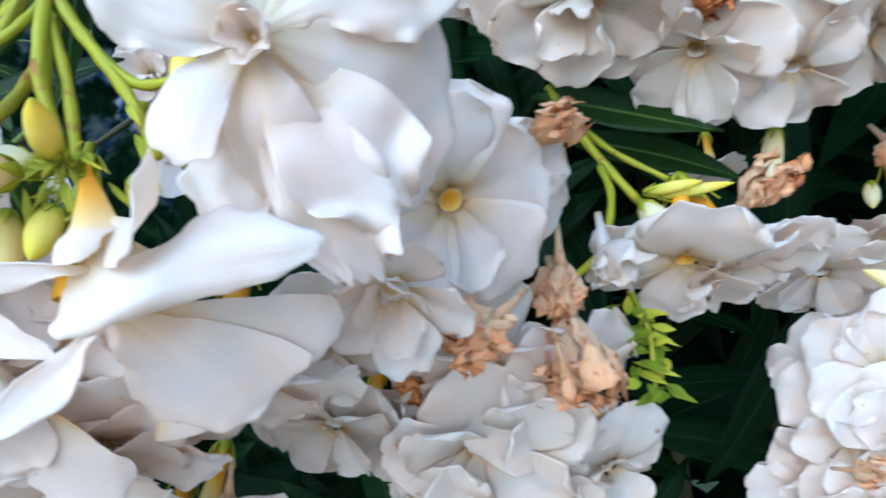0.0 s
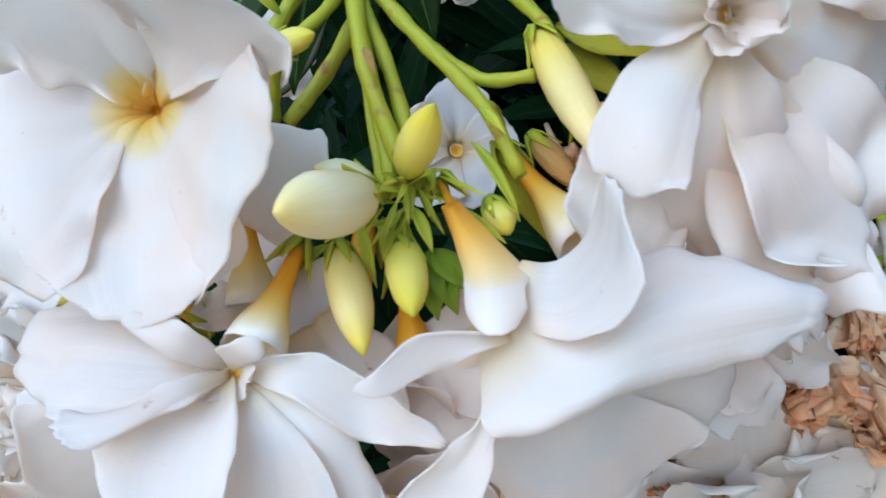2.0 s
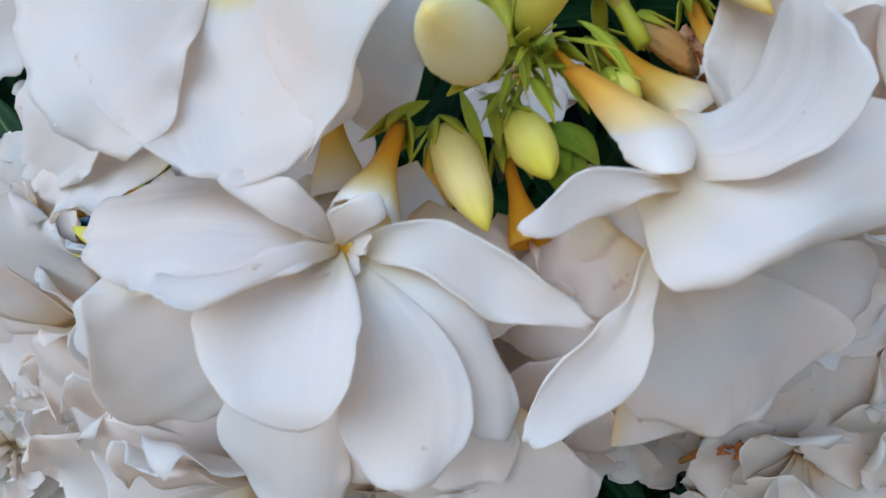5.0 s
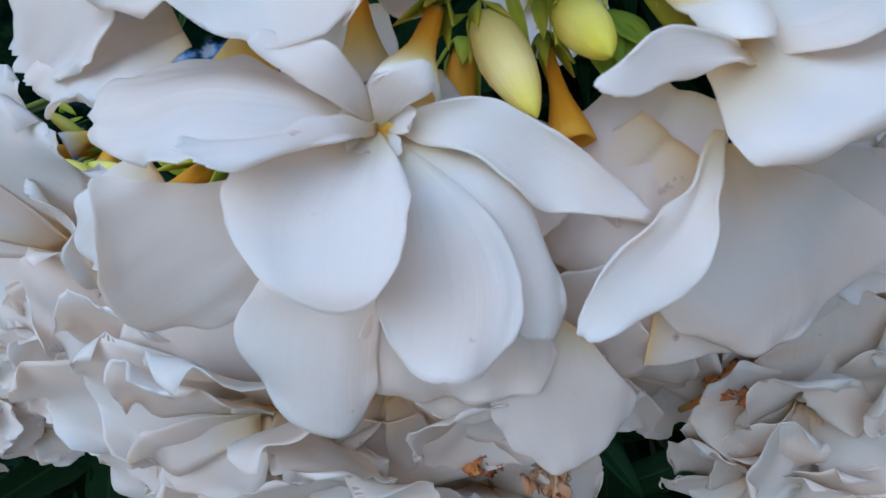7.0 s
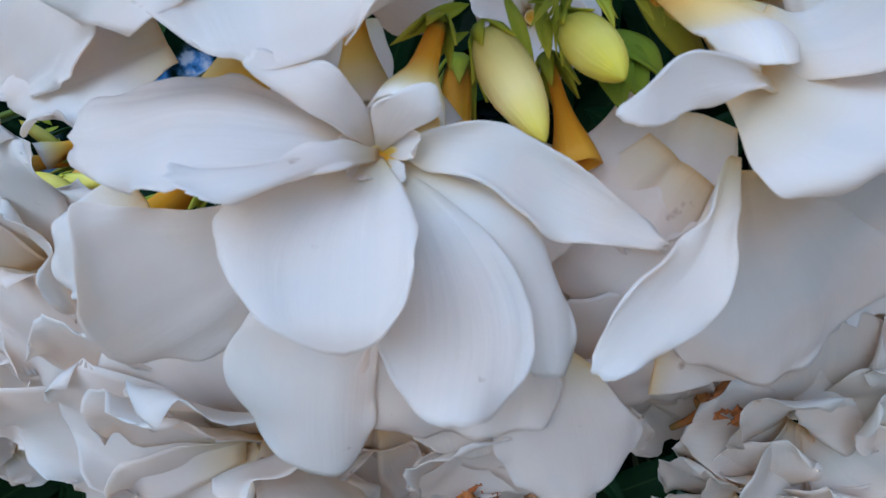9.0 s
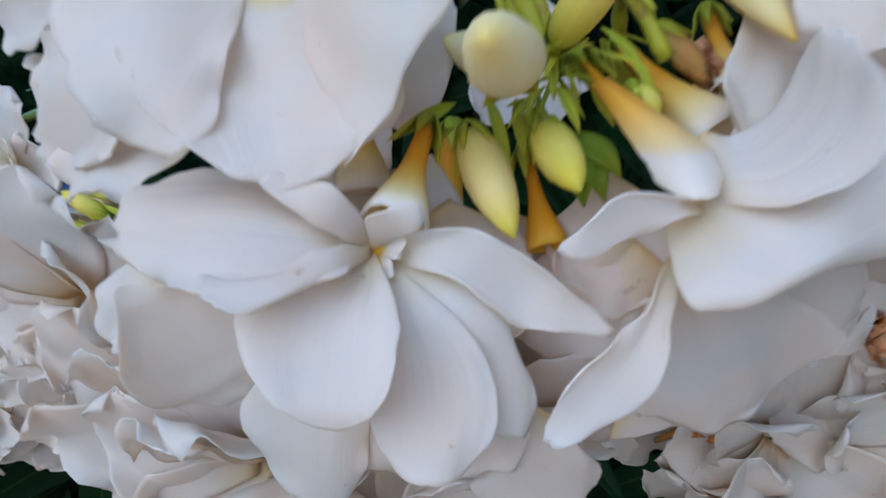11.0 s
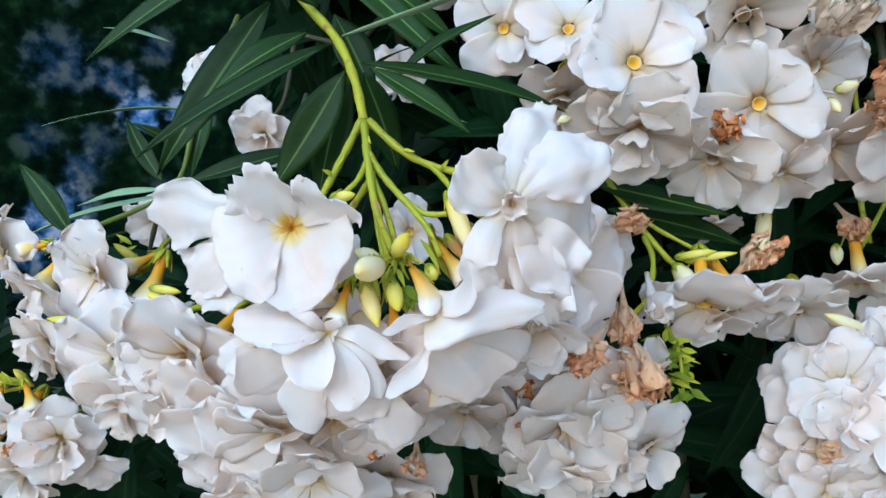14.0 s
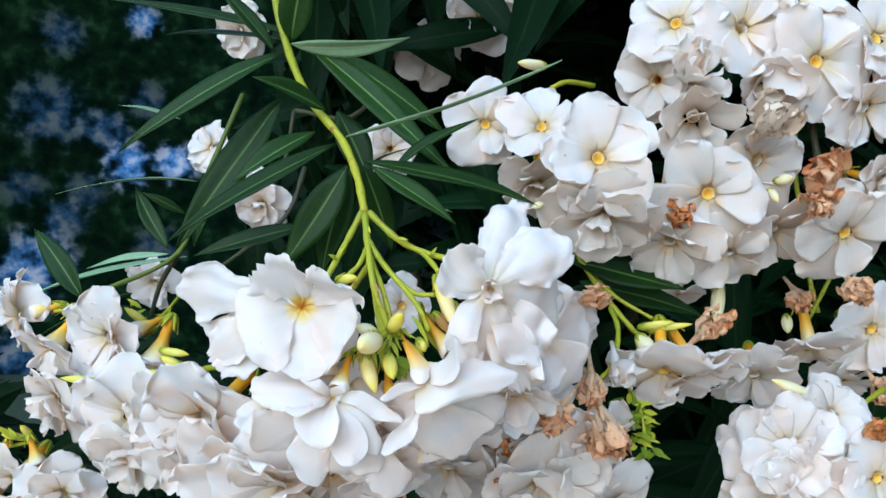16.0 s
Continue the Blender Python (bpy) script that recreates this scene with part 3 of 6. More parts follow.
def trumpet(cluster, base, mouth, radius, label, mat=None, name="flower"):
    """A flower's tube, slim and orange at its base, widening to a white mouth."""
    base, mouth = Vector(base), Vector(mouth)
    length = (mouth - base).length
    shape = [(0, 0.2), (0.08, 0.26), (0.22, 0.29), (0.36, 0.33), (0.5, 0.42), (0.62, 0.56), (0.74, 0.74), (0.86, 0.9), (1, 1.0)]
    m = frame_of(base, mouth - base, 15)
    me = tube_mesh(name, [(h * length, r * radius) for h, r in shape], mat or funnel, 18, 0.0003)
    for v in me.vertices:
        a = math.atan2(v.co.y, v.co.x)
        k = 1 + 0.07 * math.sin(a * 5) * v.co.z / length + 0.03 * math.sin(a * 2 + 1)
        v.co.x, v.co.y = v.co.x * k, v.co.y * k
    fl = linked(name, me, cluster, m, label)
    linked("calyx", CALYX, fl, m @ Matrix.Translation((0, 0, -0.0004)) @ Matrix.Scale(max(0.0034, radius * 1.1), 4))
    return fl


def swept(name, points, r0, r1, mat, sides=8, knots=()):
    """A round stalk through the points, its radius running from r0 to r1."""
    pts = [Vector(p) for p in points]
    ext = [pts[0] * 2 - pts[1], *pts, pts[-1] * 2 - pts[-2]]
    line = []
    for i in range(1, len(ext) - 2):
        a, b, c, d = ext[i - 1:i + 3]
        for k in range(6):
            t = k / 6
            line.append(0.5 * (2 * b + (c - a) * t + (2 * a - 5 * b + 4 * c - d) * t * t + (3 * b - a - 3 * c + d) * t ** 3))
    line.append(pts[-1])
    o = line[0].copy()
    verts, faces, uv = [], [], []
    n = len(line)
    up = Vector((0.3, 0.9, 0.2))
    for i, p in enumerate(line):
        d = (line[min(i + 1, n - 1)] - line[max(i - 1, 0)]).normalized()
        s = d.cross(up).normalized()
        w = s.cross(d)
        r = r0 + (r1 - r0) * i / (n - 1)
        r *= 1 + 0.10 * math.sin(i * 1.7)
        for k in range(sides):
            a = 2 * math.pi * k / sides
            verts.append(p - o + s * r * math.cos(a) + w * r * math.sin(a))
            uv.append((k / sides, i / (n - 1)))
    for i in range(n - 1):
        for k in range(sides):
            a, b = i * sides + k, i * sides + (k + 1) % sides
            faces.append([a, b, b + sides, a + sides])
    faces += [list(range(sides - 1, -1, -1)), [(n - 1) * sides + k for k in range(sides)]]
    return finished(name, [tuple(v) for v in verts], faces, uv, mat), o


def stem(owner, points, r0=0.0012, r1=0.0009, mat=None, name="stem"):
    me, o = swept(name, points, r0 * 0.85, r1 * 0.85, mat or stalk)
    return linked(name, me, owner, Matrix.Translation(o))


BUD_SHAPE = [(0.0, 0.35), (0.06, 0.62), (0.16, 0.85), (0.3, 0.97), (0.45, 1.0), (0.6, 0.93), (0.74, 0.76), (0.86, 0.5), (0.95, 0.24), (1.0, 0.05)]


def bud(cluster, base, tip, radius, mat, label="plump cream-coloured flower bud", calyx=True):
    base, tip = Vector(base), Vector(tip)
    length = (tip - base).length
    m = frame_of(base, tip - base, 20)
    me = tube_mesh("bud", [(h * length, r * radius) for h, r in BUD_SHAPE], mat, 16)
    for v in me.vertices:
        a = math.atan2(v.co.y, v.co.x) + v.co.z / length * 2.2
        k = 1 + 0.045 * math.sin(a * 2.5)
        v.co.x, v.co.y = v.co.x * k, v.co.y * k
    b = linked("bud", me, cluster, m, label)
    if calyx:
        linked("calyx", CALYX, b, m @ Matrix.Translation((0, 0, -0.0004)) @ Matrix.Scale(max(radius * 1.7, 0.003), 4))
    return b


def leaf_grid(ratio, bend, fold, wave, seed, nu=15, nv=7):
    rnd = random.Random(seed)
    u = np.linspace(0, 1, nu)[:, None]
    v = np.linspace(-1, 1, nv)[None, :]
    half = ratio / 2 * np.maximum(0.06, np.sin(np.pi * np.clip(u, 0, 1) ** 0.85) ** 0.95) * np.where(u > 0.985, 0.15, 1)
    s = np.radians(bend) * u
    x = half * v + 0 * u
    z = -u * np.sin(s * 0.5) + np.abs(v) * half * fold + wave * ratio * np.sin(7 * u + rnd.uniform(0, 6)) * v ** 2 - 0.012 * ratio * 10 * 0.05 * np.exp(-(v * 4) ** 2)
    y = u * np.cos(s * 0.5) + 0 * v
    x = x + 0.03 * np.sin(2.5 * u + rnd.uniform(0, 6)) * u
    return np.stack([x, y, z], -1)


def leaf(owner, base, tip, width, towards, bend=15, fold=0.25, mat=None, seed=0):
    """A long narrow leaf from base to tip, its upper face turned towards a direction."""
    base, tip = Vector(base), Vector(tip)
    length = (tip - base).length
    pts = leaf_grid(width / length, bend, fold, 0.06, seed)
    end = Vector(pts[-1, 3])
    pts = pts / end.length
    lean = math.atan2(end.z, end.y)
    y = (tip - base).normalized()
    z = Vector(towards)
    z = (z - y * z.dot(y)).normalized()
    m = Matrix.Translation(base) @ Matrix((y.cross(z), y, z)).transposed().to_4x4() @ pose(0, 0, 0, -math.degrees(lean)) @ Matrix.Scale(length, 4)
    return linked("leaf", solid_sheet("leaf", pts, min(0.0005, 0.1 * width) / length, mat or leaf_dark), owner, m)


# ---- ground and distance ----
bm = bmesh.new()
bmesh.ops.create_grid(bm, x_segments=40, y_segments=40, size=60)
for v in bm.verts:
    v.co.z = 0.03 * noise.noise(v.co * 0.3)
me = bpy.data.meshes.new("ground")
bm.to_mesh(me)
bm.free()
me.materials.append(ground_material())
tagged(new("ground", me), "ground, pale before the shrub to bounce light up, dark grass behind it", "ground", kind="structure")

bm = bmesh.new()
rows = []
for i in range(25):
    a = radians(-35 + 250 * i / 24)
    rows.append([bm.verts.new((14 * math.cos(a), 14 * math.sin(a), z)) for z in (-0.2, 3, 6, 8.5)])
for a, b in zip(rows, rows[1:]):
    for p, q, r, s in zip(a, b, b[1:], a[1:]):
        bm.faces.new((p, q, r, s))
me = bpy.data.meshes.new("backdrop")
bm.to_mesh(me)
bm.free()
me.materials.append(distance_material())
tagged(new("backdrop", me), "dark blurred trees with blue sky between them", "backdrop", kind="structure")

# ---- the shrub's leaves ----
branch = thing("leafy_branch", (-0.08693, 0.16998, 1.64326), "leafy oleander branch with long dark green leaves", "branch")
stem(branch, [(-0.10311, 0.19992, 1.68754), (-0.08693, 0.16998, 1.64326), (-0.07068, 0.14545, 1.61028), (-0.05556, 0.13180, 1.59154), (-0.04847, 0.12360, 1.57774), (-0.04427, 0.11485, 1.56445)], 0.0019, 0.0015)
UP = (0.1, -0.55, 0.8)
FRONT = (0.1, -1, 0.2)
leaf(branch, (-0.05371, 0.13181, 1.59205), (0.01310, 0.10464, 1.61147), 0.0045, (0.5, -0.35, 0.6), -12, 0.5, leaf_lit, 1)
leaf(branch, (-0.07479, 0.16001, 1.63511), (-0.01350, 0.15021, 1.58526), 0.0105, FRONT, 14, 0.2, leaf_dark, 2)
leaf(branch, (-0.08377, 0.16004, 1.63044), (-0.13799, 0.15015, 1.58716), 0.0095, (0.2, -0.8, 0.6), 26, 0.3, leaf_dark, 3)
leaf(branch, (-0.05695, 0.12980, 1.58864), (-0.10179, 0.11193, 1.55197), 0.0075, (0.3, -0.6, 0.7), 10, 0.4, leaf_dark, 4)
leaf(branch, (-0.06563, 0.13941, 1.59518), (-0.08968, 0.13088, 1.57429), 0.0085, (0.3, -0.6, 0.7), 25, 0.35, leaf_dark, 5)
leaf(branch, (-0.05286, 0.13381, 1.58257), (-0.07200, 0.13544, 1.54632), 0.0120, FRONT, 8, 0.15, leaf_dark, 6)
leaf(branch, (-0.05283, 0.13979, 1.58291), (-0.06133, 0.14576, 1.54609), 0.0125, (-0.3, -1, 0), 6, 0.15, leaf_dark, 7)
leaf(branch, (-0.08582, 0.17003, 1.61529), (-0.11804, 0.16506, 1.55243), 0.0140, FRONT, 16, 0.25, leaf_dark, 8)
leaf(branch, (-0.04660, 0.12372, 1.58216), (0.01037, 0.12424, 1.56981), 0.0085, (0, -0.7, 0.7), 18, 0.3, leaf_dark, 9)
leaf(branch, (-0.04345, 0.11958, 1.57989), (-0.01668, 0.11622, 1.56181), 0.0070, (0.2, -0.9, 0.4), 14, 0.3, leaf_dark, 10)
leaf(branch, (-0.07770, 0.19988, 1.56934), (-0.12532, 0.19853, 1.55423), 0.0100, (0, -0.8, 0.5), 12, 0.3, leaf_dark, 11)
leaf(branch, (-0.06206, 0.13631, 1.60204), (-0.08249, 0.11873, 1.60632), 0.0080, (0.1, -0.9, 0.4), 20, 0.5, leaf_dark, 12)
leaf(branch, (-0.04848, 0.14178, 1.58460), (-0.03748, 0.15118, 1.55606), 0.0110, (0.3, -1, 0.1), 8, 0.15, leaf_dark, 13)
leaf(branch, (-0.08211, 0.16500, 1.63790), (-0.07510, 0.14998, 1.66160), 0.0130, FRONT, 10, 0.3, leaf_dark, 14)
leaf(branch, (-0.08842, 0.16502, 1.63355), (-0.11210, 0.16004, 1.65643), 0.0070, (0.3, -0.9, 0.3), 12, 0.3, leaf_dark, 15)
leaf(branch, (-0.08787, 0.17497, 1.64181), (-0.14146, 0.19003, 1.64785), 0.0075, (0, -0.6, 0.8), 14, 0.3, leaf_dark, 16)
leaf(branch, (-0.08086, 0.16002, 1.63470), (-0.03541, 0.14988, 1.63653), 0.0080, (0, -0.5, -0.8), 50, 0.3, leaf_lit, 17)
leaf(branch, (-0.08333, 0.17994, 1.64549), (-0.16178, 0.18009, 1.65668), 0.0080, (0, -0.7, 0.6), 18, 0.3, leaf_dark, 18)
leaf(branch, (-0.06309, 0.17001, 1.61214), (-0.04750, 0.17035, 1.58359), 0.0130, FRONT, 8, 0.2, leaf_dark, 19)
leaf(branch, (-0.03855, 0.14175, 1.58318), (-0.00891, 0.13970, 1.60327), 0.0070, (0, -0.6, 0.8), 18, 0.3, leaf_dark, 20)
leaf(branch, (-0.06794, 0.18987, 1.64325), (-0.01935, 0.19955, 1.61379), 0.0120, FRONT, 8, 0.2, leaf_dark, 21)
leaf(branch, (-0.04548, 0.13181, 1.58258), (-0.03237, 0.12166, 1.58656), 0.0030, UP, 18, 0.3, leaf_dark, 22)
leaf(branch, (-0.04305, 0.12671, 1.57969), (-0.01665, 0.13094, 1.56856), 0.0030, UP, -18, 0.3, leaf_lit, 23)

leaf(branch, (-0.06238, 0.12202, 1.53680), (-0.05419, 0.12846, 1.51824), 0.0120, FRONT, 8, 0.2, leaf_dark, 24)

side = thing("leafy_branch", (-0.16802, 0.30017, 1.57780), "thin oleander branch with narrow drooping leaves", "branch")
stem(side, [(-0.15273, 0.34004, 1.67140), (-0.16337, 0.31013, 1.60370), (-0.16738, 0.29014, 1.56025), (-0.19987, 0.26642, 1.53514), (-0.20560, 0.25142, 1.52448)], 0.002, 0.0013, stalk_shade)
stem(side, [(-0.10440, 0.31988, 1.62018), (-0.11084, 0.30987, 1.58955), (-0.13059, 0.29989, 1.56668), (-0.15862, 0.27882, 1.53808)], 0.002, 0.0014, bark)
stem(side, [(-0.16672, 0.29012, 1.56030), (-0.17936, 0.30059, 1.54389), (-0.18792, 0.31071, 1.52373)], 0.002, 0.0014, bark)
leaf(side, (-0.16699, 0.31015, 1.60627), (-0.24550, 0.30066, 1.59240), 0.0060, (0, -0.3, 1), 22, 0.4, leaf_lit, 31)
leaf(side, (-0.20858, 0.27153, 1.53240), (-0.24827, 0.29067, 1.57079), 0.0130, FRONT, 14, 0.25, leaf_dark, 32)
leaf(side, (-0.17711, 0.33029, 1.56149), (-0.29977, 0.36064, 1.52690), 0.0100, (0, -0.5, 0.9), 16, 0.3, leaf_lit, 33)
leaf(side, (-0.17656, 0.30015, 1.64141), (-0.21315, 0.30028, 1.64796), 0.0060, (0, -0.5, 0.9), 16, 0.3, leaf_lit, 34)
leaf(side, (-0.17703, 0.30035, 1.56387), (-0.20481, 0.31049, 1.60068), 0.0100, FRONT, 12, 0.3, leaf_dark, 35)
leaf(side, (-0.16096, 0.32011, 1.62021), (-0.16042, 0.30009, 1.56490), 0.0120, FRONT, 12, 0.3, leaf_dark, 36)
leaf(side, (-0.17212, 0.31020, 1.58579), (-0.19538, 0.30042, 1.59603), 0.0060, FRONT, 12, 0.3, leaf_dark, 37)
leaf(side, (-0.17685, 0.30037, 1.56055), (-0.22304, 0.30077, 1.55058), 0.0080, UP, 12, 0.3, leaf_lit, 38)
leaf(side, (-0.19589, 0.30108, 1.53636), (-0.27121, 0.34076, 1.50485), 0.0090, UP, 12, 0.3, leaf_dark, 39)

# ---- the middle flower cluster ----
centre = thing("flower_cluster", (-0.04427, 0.11485, 1.56445), "hanging cluster of white oleander flowers and pale buds on green stalks", "flower cluster", "flower clusters")
HUB = (-0.03367, 0.09870, 1.52898)
stem(centre, [(-0.04427, 0.11485, 1.56445), (-0.04196, 0.10827, 1.55312), (-0.03893, 0.10224, 1.54110), HUB], 0.0013, 0.0011)

stem(centre, [(-0.04481, 0.11487, 1.56478), (-0.04904, 0.11444, 1.55522), (-0.05209, 0.11215, 1.54778), (-0.05628, 0.11003, 1.53886)], 0.0013, 0.0011)
stem(centre, [(-0.04237, 0.10929, 1.55321), (-0.04403, 0.10514, 1.54760), (-0.04810, 0.10311, 1.54310)], 0.0009, 0.0008)
stem(centre, [(-0.04307, 0.11485, 1.56451), (-0.03398, 0.11243, 1.55666), (-0.02616, 0.11220, 1.55300), (-0.01696, 0.10779, 1.55060)], 0.0013, 0.0010)
stem(centre, [(-0.02616, 0.11220, 1.55300), (-0.02182, 0.10797, 1.54816), (-0.01925, 0.10491, 1.54388)], 0.0010, 0.0009)
stem(centre, [(-0.04216, 0.10935, 1.55530), (-0.03812, 0.10821, 1.54955), (-0.03314, 0.10618, 1.54408), (-0.02657, 0.10229, 1.53688), (-0.02276, 0.10051, 1.52991)], 0.0012, 0.0009)
stem(centre, [(-0.03314, 0.10618, 1.54408), (-0.02722, 0.10420, 1.54014), (-0.02160, 0.10209, 1.54004)], 0.0010, 0.0008)

stem(centre, [(-0.04090, 0.10700, 1.55000), (-0.04136, 0.10900, 1.54843), (-0.04542, 0.11000, 1.54179), (-0.04948, 0.10900, 1.53600)], 0.0012, 0.0011)
stem(centre, [(-0.05069, 0.10800, 1.53610), (-0.05002, 0.10600, 1.53984), (-0.04899, 0.10400, 1.54274)], 0.0009, 0.0008)
for k, (dx, dz, r) in enumerate(((-0.0014, -0.0012, 0.0008), (0.0012, -0.0006, 0.0009), (-0.0024, -0.0016, 0.0006))):
    top, low_end = Vector((-0.04148, 0.10772, 1.55103)), Vector(HUB) + Vector((dx, 0.001 * (k % 2), dz))
    stem(centre, [top, top.lerp(low_end, 0.5) + Vector((dx * 0.25, 0.0006 * k, 0.001)), low_end], r, r * 1.15)
for p, q, w in (((-0.03895, 0.10121, 1.54267), (-0.03706, 0.09881, 1.53945), 0.0009), ((-0.02705, 0.10131, 1.53684), (-0.02422, 0.09939, 1.53379), 0.0010), ((-0.03398, 0.11243, 1.55666), (-0.03017, 0.10980, 1.55600), 0.0010), ((-0.04892, 0.11341, 1.55510), (-0.05041, 0.11071, 1.55086), 0.0012), ((-0.05121, 0.11117, 1.54913), (-0.05354, 0.10914, 1.55052), 0.0013), ((-0.02360, 0.11007, 1.55168), (-0.02176, 0.10801, 1.55414), 0.0010), ((-0.04354, 0.11262, 1.56058), (-0.04148, 0.10993, 1.55749), 0.0010)):
    leaf(centre, p, q, w, (0.2, -1, 0.3), 25, 0.4, dried if w == 0.0009 else green, 140)
bud(centre, (-0.03684, 0.09336, 1.52711), (-0.03949, 0.07831, 1.52573), 0.0029, pale_bud, "plump cream-white flower bud")
bud(centre, (-0.03707, 0.09874, 1.52801), (-0.04304, 0.09861, 1.53038), 0.0020, pale_bud, "slim pale flower bud")
bud(centre, (-0.04024, 0.09799, 1.52220), (-0.03614, 0.09140, 1.51332), 0.0021, lemon_bud, "tapered pale lemon-yellow flower bud")
bud(centre, (-0.03382, 0.09698, 1.52288), (-0.03155, 0.08927, 1.51729), 0.0019, green_bud, "small yellow-green flower bud")
bud(centre, (-0.03340, 0.09571, 1.52974), (-0.02986, 0.08661, 1.53448), 0.0018, green_bud, "upright yellow-green flower bud")
bud(centre, (-0.0213, 0.1050, 1.5449), (-0.0150, 0.0925, 1.5299), 0.0021, cream_tube, "long cream-yellow rolled flower tube")
trumpet(centre, (-0.0246, 0.1130, 1.5340), (-0.0158, 0.1050, 1.5236), 0.0033, "orange-yellow flower tube with a pale mouth")
bud(centre, (-0.0213, 0.1085, 1.5346), (-0.0160, 0.1070, 1.5288), 0.0015, dried, "dried brown bud")
stem(centre, [(-0.02620, 0.10260, 1.53690), (-0.0256, 0.1085, 1.5370), (-0.0246, 0.1130, 1.5340)], 0.0009, 0.0010)
stem(centre, [(-0.01925, 0.10491, 1.54388), (-0.02212, 0.10548, 1.54538), (-0.02074, 0.10497, 1.54334)], 0.0009, 0.0010)
leaf(centre, (-0.0190, 0.1120, 1.5478), (-0.0076, 0.1095, 1.5432), 0.0048, (0, -1, 0.3), 20, 0.3, olive, 73)
leaf(centre, (-0.0195, 0.1125, 1.5460), (-0.0098, 0.1100, 1.5388), 0.0042, (0.2, -1, 0.2), -20, 0.3, olive, 74)
bud(centre, (-0.04937, 0.10309, 1.54287), (-0.04369, 0.10016, 1.54380), 0.0014, green_bud, "tiny yellow bud")
bud(centre, (-0.02547, 0.10068, 1.52707), (-0.02365, 0.09880, 1.52412), 0.0016, green_bud, "small green bud")
withered(centre, (-0.01834, 0.11214, 1.53351), (0.3, -0.6, -0.8), 0.0055, wilt, 31, 4)
rnd = random.Random(77)
for k in range(44):
    a = rnd.uniform(0, 6.28)
    out = rnd.uniform(0.0016, 0.0046)
    b0 = Vector(HUB) + Vector((rnd.uniform(-0.0014, 0.0018), rnd.uniform(-0.001, 0.002), rnd.uniform(-0.0034, 0.0016)))
    leaf(centre, b0, b0 + Vector((out * math.cos(a), rnd.uniform(-0.003, 0.0004), out * math.sin(a) - 0.0016)), rnd.uniform(0.0004, 0.0009), (rnd.uniform(-0.6, 0.6), -1, 0.5), rnd.uniform(-60, 70), 0.5, green, 60 + k)
for k, (p, q, w) in enumerate((((-0.03298, 0.09782, 1.52654), (-0.03094, 0.09601, 1.52219), 0.0020), ((-0.03044, 0.09669, 1.52954), (-0.02575, 0.09375, 1.52755), 0.0008), ((-0.02988, 0.09779, 1.52660), (-0.02799, 0.09595, 1.52302), 0.0012), ((-0.02835, 0.09925, 1.52677), (-0.02399, 0.09687, 1.52314), 0.0013), ((-0.04169, 0.09935, 1.52487), (-0.04743, 0.09702, 1.52068), 0.0022), ((-0.04164, 0.09944, 1.52272), (-0.04663, 0.09809, 1.51884), 0.0020), ((-0.03899, 0.09931, 1.52600), (-0.03604, 0.09715, 1.51871), 0.0018), ((-0.03628, 0.09934, 1.52553), (-0.03537, 0.09758, 1.52027), 0.0020), ((-0.02800, 0.10539, 1.53370), (-0.02238, 0.10168, 1.52549), 0.0022))):
    leaf(centre, p, q, w * 0.65, (0.3 - 0.2 * (k % 4), -1, 0.4), 35 - 20 * (k % 4), 0.45, green, 100 + k)
leaf(centre, (-0.0312, 0.0975, 1.5225), (-0.0272, 0.0955, 1.5186), 0.0030, (0.4, -1, 0.3), 25, 0.35, sepal_green, 710)
leaf(centre, (-0.0312, 0.0975, 1.5225), (-0.0285, 0.0955, 1.5166), 0.0030, (0.1, -1, 0.3), 25, 0.35, sepal_green, 711)
leaf(centre, (-0.0312, 0.0975, 1.5225), (-0.0302, 0.0955, 1.5160), 0.0030, (-0.3, -1, 0.3), 25, 0.35, sepal_green, 712)
leaf(centre, (-0.0262, 0.1150, 1.5350), (-0.0172, 0.1125, 1.5212), 0.0042, (0, -1, 0.2), 10, 0.2, olive, 72)

# A: the open flower with the yellow throat
fa = flower_core(centre, (-0.05755, 0.09423, 1.53503), (0.12, -1, -0.02), 0.0125, 0, "open white oleander flower with a golden throat")
deep = frame_of((-0.0571, 0.0926, 1.5350), (0.0, -1, 0.0))
linked("throat", tube_mesh("throat", [(-0.0026, 0.0003), (-0.0022, 0.0009), (-0.0016, 0.0014), (-0.0010, 0.0019), (-0.0004, 0.0024)], throat_gold, 20, 0.0001), fa, deep, "golden yellow throat")
shaped_petal(fa, [(-0.0577, 0.0944, 1.5351), (-0.0593, 0.0924, 1.5353), (-0.0630, 0.0896, 1.5366), (-0.0682, 0.0882, 1.5366), (-0.0722, 0.0856, 1.5410)], [(-0.0574, 0.0944, 1.5355), (-0.0581, 0.0924, 1.5369), (-0.0598, 0.0876, 1.5404), (-0.0618, 0.0841, 1.5440), (-0.0636, 0.0821, 1.5473)], [(-0.0569, 0.0944, 1.5355), (-0.0562, 0.0924, 1.5370), (-0.0526, 0.0868, 1.5393), (-0.0526, 0.0825, 1.5429), (-0.0560, 0.0808, 1.5460)], 300, golden_heart, ragged=1.5)
